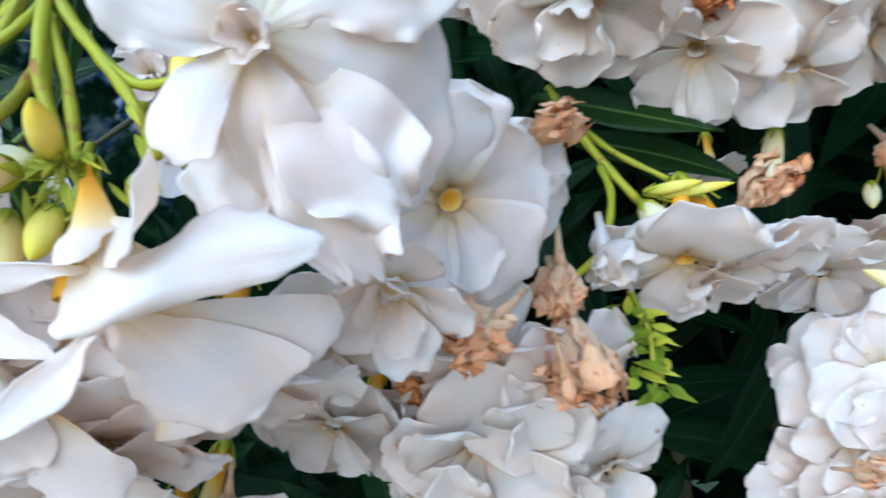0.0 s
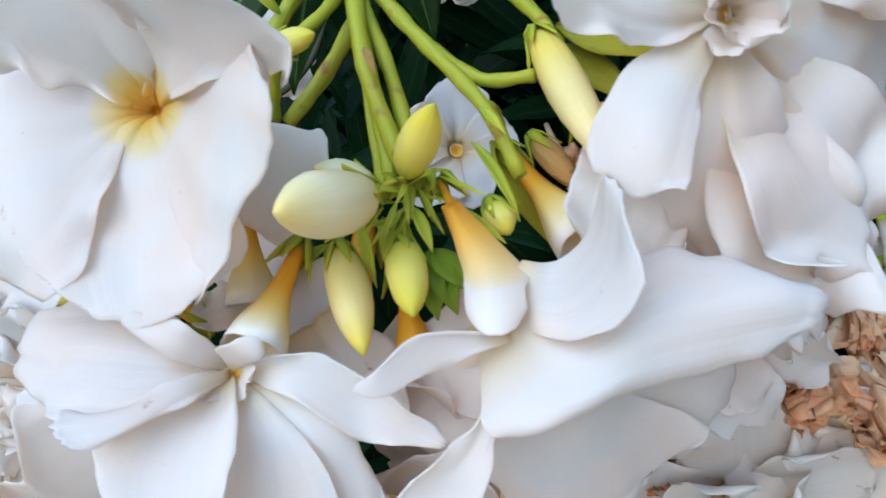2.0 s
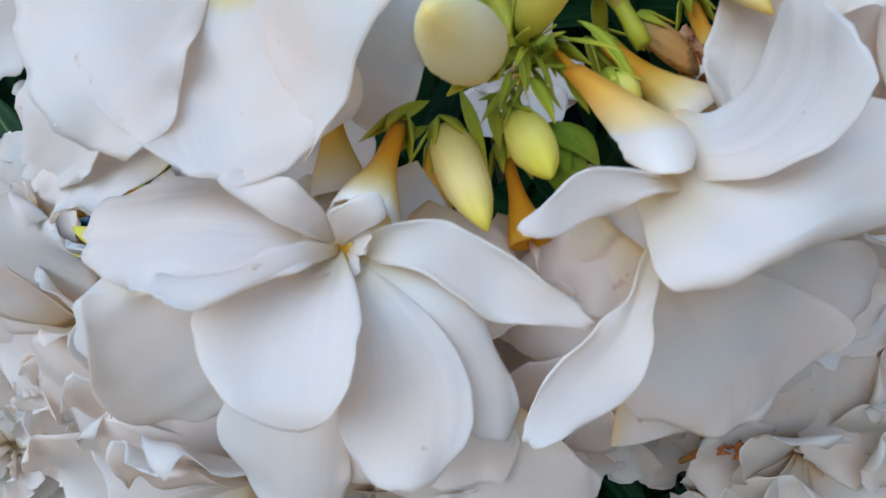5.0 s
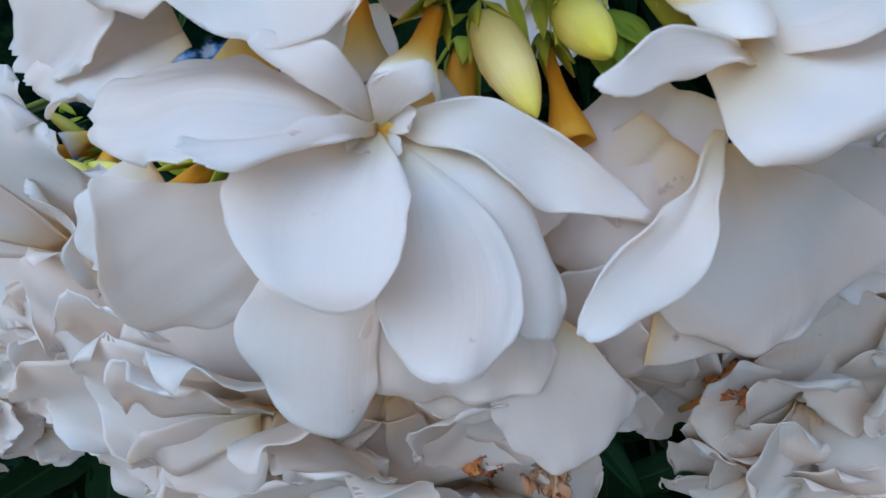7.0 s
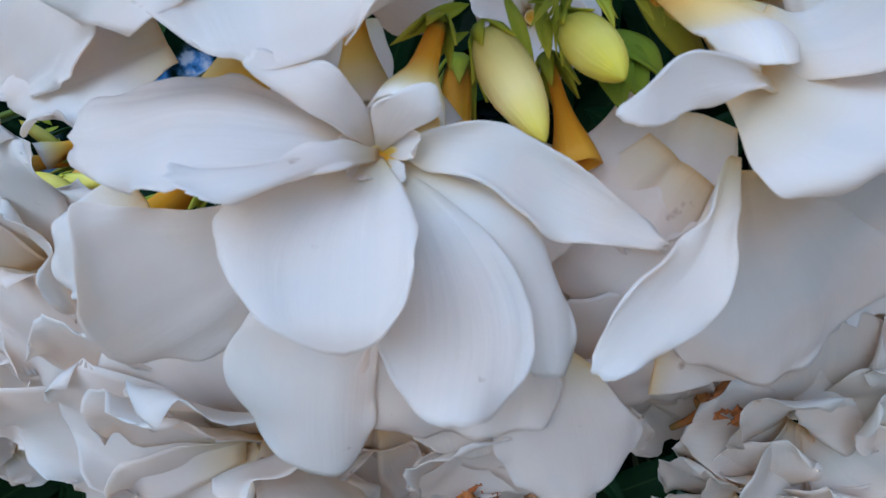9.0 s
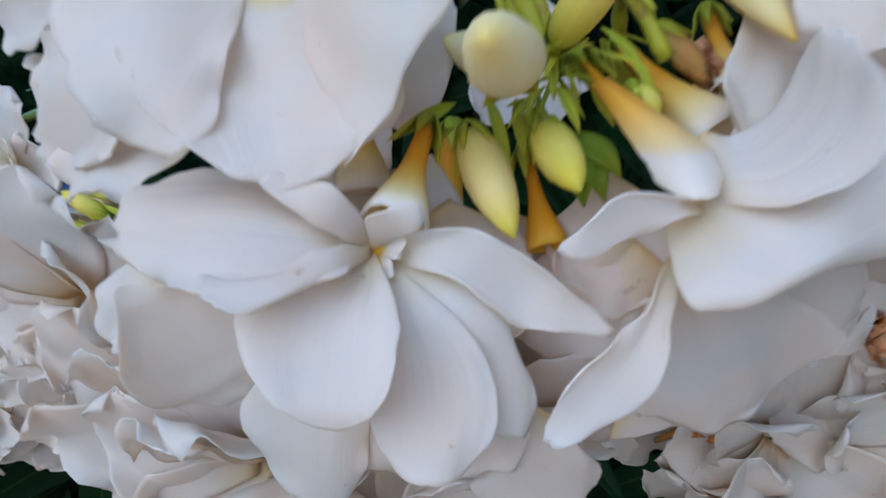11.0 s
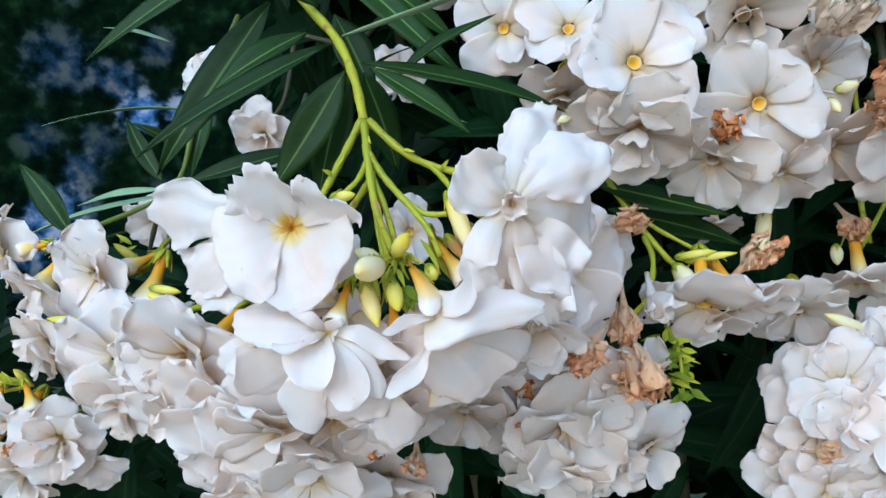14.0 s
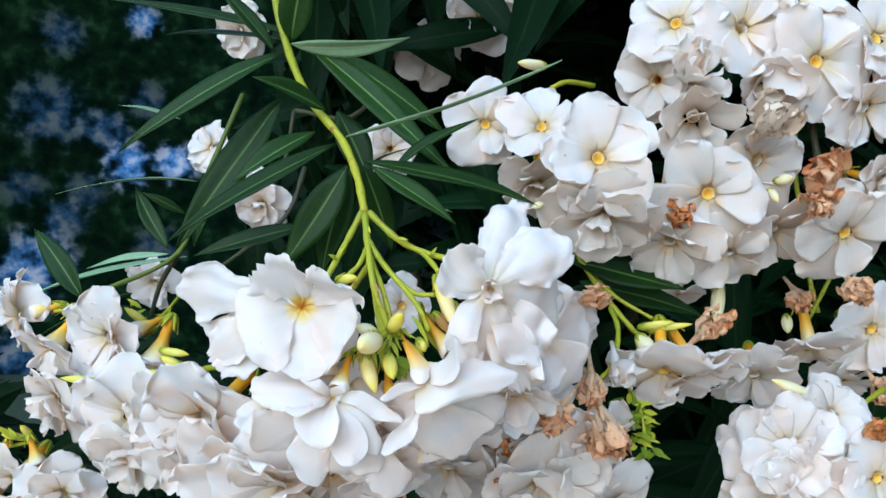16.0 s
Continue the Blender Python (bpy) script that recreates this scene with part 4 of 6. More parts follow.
shaped_petal(fa, [(-0.0570, 0.0944, 1.5356), (-0.0568, 0.0924, 1.5372), (-0.0554, 0.0875, 1.5395), (-0.0550, 0.0814, 1.5427), (-0.0539, 0.0786, 1.5448)], [(-0.0567, 0.0944, 1.5354), (-0.0556, 0.0924, 1.5366), (-0.0513, 0.0858, 1.5399), (-0.0493, 0.0801, 1.5428), (-0.0498, 0.0779, 1.5454)], [(-0.0565, 0.0944, 1.5351), (-0.0549, 0.0924, 1.5355), (-0.0467, 0.0861, 1.5363), (-0.0406, 0.0814, 1.5359), (-0.0433, 0.0780, 1.5412)], 301, golden_heart, ragged=1.3)
shaped_petal(fa, [(-0.0566, 0.0944, 1.5354), (-0.0554, 0.0924, 1.5364), (-0.0481, 0.0870, 1.5410), (-0.0435, 0.0828, 1.5406), (-0.0424, 0.0819, 1.5356)], [(-0.0565, 0.0944, 1.5349), (-0.0549, 0.0924, 1.5347), (-0.0488, 0.0871, 1.5334), (-0.0442, 0.0834, 1.5319), (-0.0411, 0.0823, 1.5310)], [(-0.0568, 0.0944, 1.5345), (-0.0558, 0.0924, 1.5332), (-0.0522, 0.0898, 1.5257), (-0.0493, 0.0871, 1.5190), (-0.0480, 0.0844, 1.5181)], 302, golden_heart, ragged=0.4)
shaped_petal(fa, [(-0.0537, 0.0950, 1.5348), (-0.0469, 0.0980, 1.5346), (-0.0427, 0.1000, 1.5340), (-0.0416, 0.1000, 1.5311)], [(-0.0535, 0.0950, 1.5320), (-0.0482, 0.0980, 1.5280), (-0.0446, 0.1000, 1.5256), (-0.0435, 0.1000, 1.5241)], [(-0.0541, 0.0950, 1.5292), (-0.0506, 0.0980, 1.5246), (-0.0484, 0.1000, 1.5230), (-0.0468, 0.1000, 1.5219)], 303)
shaped_petal(fa, [(-0.0575, 0.0944, 1.5346), (-0.0587, 0.0924, 1.5335), (-0.0636, 0.0902, 1.5300), (-0.0662, 0.0872, 1.5255), (-0.0633, 0.0857, 1.5196)], [(-0.0571, 0.0944, 1.5344), (-0.0571, 0.0924, 1.5328), (-0.0563, 0.0896, 1.5264), (-0.0555, 0.0866, 1.5212), (-0.0536, 0.0847, 1.5165)], [(-0.0567, 0.0944, 1.5346), (-0.0555, 0.0924, 1.5335), (-0.0494, 0.0902, 1.5286), (-0.0451, 0.0872, 1.5234), (-0.0485, 0.0863, 1.5183)], 304, golden_heart, ragged=0.35)
shaped_petal(fa, [(-0.0577, 0.0944, 1.5352), (-0.0592, 0.0924, 1.5357), (-0.0658, 0.0916, 1.5389), (-0.0721, 0.0923, 1.5393), (-0.0763, 0.0928, 1.5356)], [(-0.0577, 0.0944, 1.5348), (-0.0592, 0.0924, 1.5342), (-0.0640, 0.0896, 1.5316), (-0.0674, 0.0878, 1.5288), (-0.0714, 0.0881, 1.5263)], [(-0.0574, 0.0944, 1.5345), (-0.0582, 0.0924, 1.5331), (-0.0588, 0.0888, 1.5260), (-0.0594, 0.0852, 1.5197), (-0.0665, 0.0856, 1.5166)], 305, golden_heart, ragged=0.4)
shaped_petal(fa, [(-0.0655, 0.0962, 1.5422), (-0.0764, 0.0999, 1.5427), (-0.0827, 0.1017, 1.5462), (-0.0877, 0.1023, 1.5472)], [(-0.0662, 0.0962, 1.5380), (-0.0782, 0.1010, 1.5385), (-0.0868, 0.1043, 1.5407), (-0.0951, 0.1058, 1.5399)], [(-0.0675, 0.0968, 1.5340), (-0.0800, 0.1021, 1.5318), (-0.0874, 0.1074, 1.5285), (-0.0918, 0.1082, 1.5315)], 306, ragged=0.9)
shaped_petal(fa, [(-0.0751, 0.1010, 1.5343), (-0.0801, 0.1050, 1.5318), (-0.0860, 0.1090, 1.5297), (-0.0909, 0.1100, 1.5293)], [(-0.0743, 0.1010, 1.5314), (-0.0791, 0.1050, 1.5276), (-0.0841, 0.1090, 1.5263), (-0.0880, 0.1100, 1.5268)], [(-0.0735, 0.1010, 1.5292), (-0.0789, 0.1050, 1.5233), (-0.0831, 0.1090, 1.5235), (-0.0857, 0.1100, 1.5255)], 307, ragged=0.6)
shaped_petal(fa, [(-0.0737, 0.0990, 1.5321), (-0.0800, 0.1021, 1.5303), (-0.0842, 0.1041, 1.5267), (-0.0866, 0.1050, 1.5231)], [(-0.0728, 0.0990, 1.5285), (-0.0770, 0.1013, 1.5240), (-0.0804, 0.1033, 1.5209), (-0.0848, 0.1046, 1.5189)], [(-0.0712, 0.0990, 1.5243), (-0.0734, 0.1010, 1.5205), (-0.0763, 0.1030, 1.5182), (-0.0830, 0.1045, 1.5156)], 308, ragged=0.9)

# B: the drooping flower below it
fb = trumpet(centre, (-0.04403, 0.09746, 1.52252), (-0.04574, 0.08990, 1.51363), 0.0030, "drooping white oleander flower with broad overlapping petals")
shaped_petal(fb, [(-0.0474, 0.0888, 1.5122), (-0.0545, 0.0924, 1.5160), (-0.0619, 0.0950, 1.5181), (-0.0687, 0.0956, 1.5170)], [(-0.0473, 0.0888, 1.5120), (-0.0531, 0.0873, 1.5135), (-0.0602, 0.0887, 1.5138), (-0.0690, 0.0918, 1.5131)], [(-0.0473, 0.0888, 1.5116), (-0.0521, 0.0827, 1.5102), (-0.0571, 0.0820, 1.5093), (-0.0664, 0.0878, 1.5083)], 309, ragged=0.3)
shaped_petal(fb, [(-0.0472, 0.0886, 1.5123), (-0.0508, 0.0846, 1.5115), (-0.0550, 0.0822, 1.5107), (-0.0584, 0.0811, 1.5099)], [(-0.0472, 0.0886, 1.5119), (-0.0499, 0.0831, 1.5109), (-0.0524, 0.0801, 1.5099), (-0.0560, 0.0795, 1.5088)], [(-0.0472, 0.0886, 1.5114), (-0.0494, 0.0830, 1.5103), (-0.0516, 0.0800, 1.5088), (-0.0543, 0.0790, 1.5079)], 310, ragged=0.5)
shaped_petal(fb, [(-0.0474, 0.0890, 1.5117), (-0.0526, 0.0835, 1.5101), (-0.0550, 0.0816, 1.5075), (-0.0538, 0.0810, 1.5025)], [(-0.0472, 0.0890, 1.5117), (-0.0489, 0.0841, 1.5076), (-0.0491, 0.0818, 1.5036), (-0.0486, 0.0808, 1.5006)], [(-0.0469, 0.0890, 1.5117), (-0.0443, 0.0841, 1.5083), (-0.0438, 0.0816, 1.5051), (-0.0450, 0.0810, 1.5016)], 311, ragged=0.2)
shaped_petal(fb, [(-0.0471, 0.0893, 1.5116), (-0.0464, 0.0871, 1.5071), (-0.0466, 0.0856, 1.5022), (-0.0457, 0.0850, 1.4974)], [(-0.0469, 0.0893, 1.5117), (-0.0428, 0.0870, 1.5065), (-0.0411, 0.0857, 1.5011), (-0.0418, 0.0843, 1.4958)], [(-0.0466, 0.0893, 1.5117), (-0.0402, 0.0871, 1.5073), (-0.0370, 0.0862, 1.5024), (-0.0373, 0.0861, 1.4972)], 312)
shaped_petal(fb, [(-0.0468, 0.0895, 1.5117), (-0.0421, 0.0880, 1.5070), (-0.0392, 0.0885, 1.5020), (-0.0374, 0.0895, 1.4967)], [(-0.0465, 0.0895, 1.5117), (-0.0390, 0.0880, 1.5080), (-0.0360, 0.0885, 1.5030), (-0.0352, 0.0896, 1.4977)], [(-0.0463, 0.0895, 1.5119), (-0.0377, 0.0891, 1.5083), (-0.0341, 0.0901, 1.5027), (-0.0344, 0.0911, 1.4968)], 313)
shaped_petal(fb, [(-0.0459, 0.0910, 1.5101), (-0.0467, 0.0930, 1.5021), (-0.0494, 0.0955, 1.4942), (-0.0479, 0.0970, 1.4900)], [(-0.0450, 0.0910, 1.5101), (-0.0407, 0.0934, 1.5023), (-0.0390, 0.0958, 1.4951), (-0.0390, 0.0972, 1.4905)], [(-0.0441, 0.0910, 1.5106), (-0.0378, 0.0930, 1.5049), (-0.0342, 0.0955, 1.4982), (-0.0318, 0.0975, 1.4926)], 314, ragged=0.5)
shaped_petal(fb, [(-0.0464, 0.0890, 1.5126), (-0.0411, 0.0881, 1.5141), (-0.0360, 0.0886, 1.5127), (-0.0304, 0.0885, 1.5090)], [(-0.0466, 0.0890, 1.5124), (-0.0410, 0.0884, 1.5120), (-0.0358, 0.0888, 1.5097), (-0.0285, 0.0885, 1.5068)], [(-0.0467, 0.0890, 1.5121), (-0.0415, 0.0875, 1.5103), (-0.0357, 0.0880, 1.5070), (-0.0305, 0.0885, 1.5064)], 315, ragged=0.3)
shaped_petal(fb, [(-0.0492, 0.0900, 1.5105), (-0.0603, 0.0910, 1.5078), (-0.0663, 0.0887, 1.5078), (-0.0675, 0.0883, 1.5038)], [(-0.0487, 0.0900, 1.5097), (-0.0569, 0.0922, 1.5045), (-0.0636, 0.0932, 1.5004), (-0.0681, 0.0937, 1.4972)], [(-0.0483, 0.0900, 1.5092), (-0.0535, 0.0931, 1.5032), (-0.0591, 0.0963, 1.4974), (-0.0650, 0.0982, 1.4944)], 316)
shaped_petal(fb, [(-0.0478, 0.0910, 1.5094), (-0.0544, 0.0925, 1.5033), (-0.0586, 0.0934, 1.4972), (-0.0574, 0.0960, 1.4900)], [(-0.0474, 0.0910, 1.5095), (-0.0508, 0.0927, 1.5011), (-0.0522, 0.0943, 1.4929), (-0.0520, 0.0970, 1.4877)], [(-0.0471, 0.0910, 1.5095), (-0.0472, 0.0930, 1.5012), (-0.0476, 0.0951, 1.4929), (-0.0489, 0.0975, 1.4879)], 317)
shaped_petal(fb, [(-0.0379, 0.0970, 1.4984), (-0.0387, 0.0985, 1.4924), (-0.0376, 0.1005, 1.4874), (-0.0339, 0.1020, 1.4840)], [(-0.0343, 0.0970, 1.4985), (-0.0326, 0.0983, 1.4926), (-0.0311, 0.1003, 1.4877), (-0.0302, 0.1020, 1.4839)], [(-0.0311, 0.0970, 1.4968), (-0.0273, 0.0991, 1.4927), (-0.0253, 0.1011, 1.4905), (-0.0265, 0.1020, 1.4864)], 318)
shaped_petal(fb, [(-0.0472, 0.0890, 1.5121), (-0.0474, 0.0872, 1.5136), (-0.0472, 0.0863, 1.5147), (-0.0461, 0.0855, 1.5152)], [(-0.0471, 0.0890, 1.5121), (-0.0458, 0.0869, 1.5135), (-0.0448, 0.0856, 1.5145), (-0.0442, 0.0850, 1.5157)], [(-0.0469, 0.0890, 1.5121), (-0.0450, 0.0870, 1.5132), (-0.0435, 0.0855, 1.5138), (-0.0430, 0.0850, 1.5154)], 319)
shaped_petal(fb, [(-0.0472, 0.0890, 1.5123), (-0.0481, 0.0866, 1.5151), (-0.0498, 0.0856, 1.5165), (-0.0533, 0.0860, 1.5172)], [(-0.0473, 0.0890, 1.5122), (-0.0490, 0.0858, 1.5141), (-0.0512, 0.0846, 1.5154), (-0.0545, 0.0853, 1.5168)], [(-0.0474, 0.0890, 1.5120), (-0.0497, 0.0860, 1.5133), (-0.0520, 0.0850, 1.5143), (-0.0549, 0.0855, 1.5163)], 320)
linked("throat", THROAT, fb, frame_of((-0.0468, 0.0884, 1.5117), (0.05, -1, 0.1)) @ Matrix.Diagonal((0.0075, 0.0055, 0.006, 1)), "cream-yellow throat")
for k in range(5):
    heart = frame_of((-0.0470, 0.0889, 1.5119), (0.0, -1, 0.1), 72 * k)
    linked("petal", shelf_petal("frill", fresh, k), fb, heart @ pose(0, 0.0006, 0, 38 + 8 * (k % 3), 0, 0) @ Matrix.Scale(0.0024 + 0.0004 * (k % 3), 4))
petal(fb, (-0.06557, 0.09534, 1.50836), (-0.07295, 0.09795, 1.50115), 0.0078, (-0.3, -1, 0.2), 35, 0.08, 0.06, 0.2, 125, neck=0.7)
petal(fb, (-0.04267, 0.09874, 1.49805), (-0.03979, 0.10085, 1.48756), 0.0090, (0.0, -1, 0.2), 30, 0.06, 0.05, -0.2, 128, old, neck=0.6)
petal(fb, (-0.04811, 0.10113, 1.51644), (-0.05618, 0.09913, 1.51519), 0.0050, (0.1, -0.8, 0.4), 25, 0.1, 0.1, 0.2, 121, old)
petal(fb, (-0.04407, 0.10125, 1.51436), (-0.03414, 0.09559, 1.50536), 0.0100, (0.1, -0.9, 0.4), 25, 0.05, 0.05, 0.2, 122, neck=0.6)
EMPTY = "empty orange-yellow flower tube"
trumpet(centre, (-0.03483, 0.10102, 1.52076), (-0.03259, 0.09836, 1.51225), 0.0019, EMPTY, orange_tube, "spent_tube")
trumpet(centre, (-0.05177, 0.10254, 1.52772), (-0.04988, 0.10014, 1.51620), 0.0027, EMPTY, None, "spent_tube")
trumpet(centre, (-0.01563, 0.11192, 1.53765), (-0.01366, 0.10818, 1.52879), 0.0026, EMPTY, None, "spent_tube")
trumpet(centre, (-0.05466, 0.10020, 1.51358), (-0.06137, 0.09935, 1.51898), 0.0030, EMPTY, throat_gold, "spent_tube")
flower(centre, (-0.04258, 0.11133, 1.50818), (0.0, -0.5, -0.9), 0.034, 15, "bell", fresh, 15)

petal(fb, (-0.03129, 0.10522, 1.51385), (-0.03422, 0.10160, 1.50298), 0.0125, (0.1, -1, 0.3), 20, 0.05, 0.05, 0.2, 123, neck=0.7)

petal(fb, (-0.05490, 0.11432, 1.52750), (-0.05502, 0.11197, 1.51407), 0.0135, (-0.2, -1, 0.4), 20, 0.05, 0.05, 0.2, 124, neck=0.7)
petal(fb, (-0.04857, 0.11377, 1.51953), (-0.04358, 0.10744, 1.50638), 0.0125, (-0.1, -1, 0.4), 20, 0.05, 0.05, 0.2, 129, neck=0.7)
petal(fb, (-0.06908, 0.10633, 1.52312), (-0.08068, 0.10452, 1.51525), 0.0130, (-0.4, -0.9, 0.4), 25, 0.05, 0.09, 0.2, 151, neck=0.6, ragged=0.6)

# C: the flower with the sweeping hood
fc = trumpet(centre, (-0.03079, 0.09917, 1.52935), (-0.0276, 0.0944, 1.5245), 0.0011, "white oleander flower with a sweeping hooded petal", orange_tube)
shaped_petal(fc, [(-0.0233, 0.0870, 1.5186), (-0.0183, 0.0890, 1.5183), (-0.0110, 0.0910, 1.5232), (-0.0033, 0.0905, 1.5214)], [(-0.0245, 0.0870, 1.5170), (-0.0187, 0.0833, 1.5143), (-0.0115, 0.0844, 1.5175), (0.0004, 0.0886, 1.5193)], [(-0.0260, 0.0870, 1.5157), (-0.0243, 0.0823, 1.5098), (-0.0147, 0.0850, 1.5127), (-0.0036, 0.0880, 1.5150)], 321, ragged=0.25)
shaped_petal(fc, [(-0.0226, 0.0895, 1.5223), (-0.0196, 0.0905, 1.5221), (-0.0176, 0.0890, 1.5252), (-0.0172, 0.0865, 1.5292)], [(-0.0238, 0.0895, 1.5199), (-0.0196, 0.0859, 1.5192), (-0.0168, 0.0836, 1.5228), (-0.0162, 0.0835, 1.5282)], [(-0.0243, 0.0895, 1.5171), (-0.0188, 0.0830, 1.5170), (-0.0152, 0.0795, 1.5199), (-0.0151, 0.0785, 1.5245)], 322, ragged=0.5, wave=0.0003)
shaped_petal(fc, [(-0.0235, 0.0865, 1.5168), (-0.0276, 0.0830, 1.5174), (-0.0310, 0.0810, 1.5167), (-0.0344, 0.0805, 1.5132)], [(-0.0233, 0.0865, 1.5165), (-0.0271, 0.0834, 1.5164), (-0.0302, 0.0815, 1.5156), (-0.0338, 0.0803, 1.5130)], [(-0.0228, 0.0865, 1.5162), (-0.0267, 0.0830, 1.5153), (-0.0298, 0.0815, 1.5141), (-0.0320, 0.0810, 1.5129)], 323)
shaped_petal(fc, [(-0.0241, 0.0905, 1.5127), (-0.0270, 0.0880, 1.5079), (-0.0312, 0.0860, 1.5048), (-0.0335, 0.0852, 1.5007)], [(-0.0238, 0.0905, 1.5127), (-0.0262, 0.0884, 1.5066), (-0.0291, 0.0866, 1.5030), (-0.0327, 0.0850, 1.4988)], [(-0.0233, 0.0905, 1.5126), (-0.0242, 0.0880, 1.5075), (-0.0254, 0.0865, 1.5030), (-0.0293, 0.0858, 1.4996)], 325)
shaped_petal(fc, [(-0.0236, 0.0910, 1.5118), (-0.0252, 0.0957, 1.5060), (-0.0254, 0.0993, 1.5000), (-0.0205, 0.1028, 1.4955)], [(-0.0228, 0.0910, 1.5118), (-0.0180, 0.0963, 1.5062), (-0.0138, 0.1008, 1.5005), (-0.0128, 0.1037, 1.4952)], [(-0.0220, 0.0910, 1.5118), (-0.0117, 0.0970, 1.5094), (-0.0042, 0.1020, 1.5058), (-0.0070, 0.1040, 1.5000)], 326, ragged=0.25)
shaped_petal(fc, [(-0.0217, 0.0920, 1.5118), (-0.0140, 0.0980, 1.5083), (-0.0071, 0.1040, 1.5037), (-0.0051, 0.1060, 1.5023)], [(-0.0213, 0.0920, 1.5120), (-0.0117, 0.0980, 1.5103), (-0.0045, 0.1032, 1.5075), (-0.0018, 0.1060, 1.5057)], [(-0.0209, 0.0920, 1.5122), (-0.0109, 0.0980, 1.5127), (-0.0029, 0.1030, 1.5127), (0.0016, 0.1060, 1.5103)], 327)
shaped_petal(fc, [(-0.0237, 0.1040, 1.4978), (-0.0217, 0.1045, 1.4984), (-0.0200, 0.1050, 1.4989), (-0.0187, 0.1060, 1.4991)], [(-0.0239, 0.1040, 1.4962), (-0.0212, 0.1042, 1.4963), (-0.0185, 0.1047, 1.4963), (-0.0159, 0.1060, 1.4958)], [(-0.0244, 0.1040, 1.4929), (-0.0216, 0.1045, 1.4927), (-0.0183, 0.1050, 1.4935), (-0.0150, 0.1060, 1.4937)], 328)
shaped_petal(fc, [(-0.0301, 0.0968, 1.5267), (-0.0274, 0.0905, 1.5210), (-0.0271, 0.0870, 1.5191), (-0.0265, 0.0850, 1.5172)], [(-0.0295, 0.0956, 1.5268), (-0.0253, 0.0878, 1.5213), (-0.0249, 0.0848, 1.5193), (-0.0245, 0.0832, 1.5171)], [(-0.0287, 0.0968, 1.5273), (-0.0226, 0.0905, 1.5217), (-0.0224, 0.0870, 1.5198), (-0.0223, 0.0850, 1.5174)], 329, flare, wave=0.0002)
petal(fc, (-0.02429, 0.09924, 1.51326), (-0.03307, 0.10162, 1.50204), 0.0110, (0.05, -0.9, 0.3), 25, 0.0, 0.06, 0.3, 140, neck=0.6)
petal(fc, (-0.02318, 0.10202, 1.51776), (-0.02886, 0.09950, 1.50662), 0.0125, (-0.1, -1, 0.2), 20, 0.06, 0.05, 0.3, 142, neck=0.7)

petal(fc, (-0.00576, 0.10771, 1.53099), (-0.00270, 0.10426, 1.51782), 0.0135, (-0.2, -1, 0.2), 20, 0.05, 0.05, 0.2, 144, neck=0.7)

# D: the flower with spread petals
fd = flower_core(centre, (-0.00648, 0.09544, 1.54071), (-0.05, -1, -0.02), 0.0055, 0, "spreading white oleander flower with narrow separate petals")
linked("fringe", FRINGE, fd, PLACE[fd] @ Matrix.Translation((0, 0, 1.05)) @ Matrix.Scale(1.1, 4))
linked("throat", THROAT, fd, frame_of((-0.0073, 0.0889, 1.5420), (-0.05, -1, -0.05)) @ Matrix.Scale(0.0085, 4), "golden yellow throat")
for k in range(6):
    heart = frame_of((-0.0073, 0.0896, 1.5420), (-0.05, -1, -0.1), 60 * k)
    linked("petal", shelf_petal("frill", fresh, k), fd, heart @ pose(0, 0.0005, 0, 52 + 9 * (k % 3), 8 * (k % 2), 0) @ Matrix.Scale(0.0048 + 0.0006 * (k % 3), 4))
shaped_petal(fd, [(-0.0077, 0.0893, 1.5429), (-0.0104, 0.0952, 1.5533), (-0.0093, 0.1021, 1.5612), (-0.0038, 0.1069, 1.5664)], [(-0.0074, 0.0893, 1.5427), (-0.0057, 0.0945, 1.5534), (-0.0023, 0.1015, 1.5621), (0.0015, 0.1077, 1.5689)], [(-0.0072, 0.0893, 1.5427), (-0.0008, 0.0952, 1.5514), (0.0048, 0.1021, 1.5573), (0.0058, 0.1069, 1.5619)], 330, ragged=0.7, wave=0.0010)
shaped_petal(fd, [(-0.0070, 0.0893, 1.5424), (-0.0042, 0.0935, 1.5531), (0.0004, 0.0975, 1.5588), (0.0080, 0.0991, 1.5613)], [(-0.0069, 0.0893, 1.5423), (0.0001, 0.0913, 1.5490), (0.0079, 0.0953, 1.5543), (0.0153, 0.0984, 1.5573)], [(-0.0069, 0.0893, 1.5420), (0.0004, 0.0922, 1.5441), (0.0090, 0.0962, 1.5437), (0.0163, 0.0985, 1.5489)], 331, ragged=0.5, wave=0.0010)
shaped_petal(fd, [(-0.0070, 0.0893, 1.5417), (-0.0035, 0.0964, 1.5359), (-0.0004, 0.1054, 1.5287), (0.0041, 0.1119, 1.5233)], [(-0.0067, 0.0893, 1.5419), (0.0017, 0.0948, 1.5382), (0.0081, 0.1037, 1.5329), (0.0095, 0.1126, 1.5249)], [(-0.0068, 0.0893, 1.5421), (0.0045, 0.0951, 1.5489), (0.0124, 0.1041, 1.5475), (0.0138, 0.1125, 1.5308)], 332, ragged=0.5, wave=0.0010)
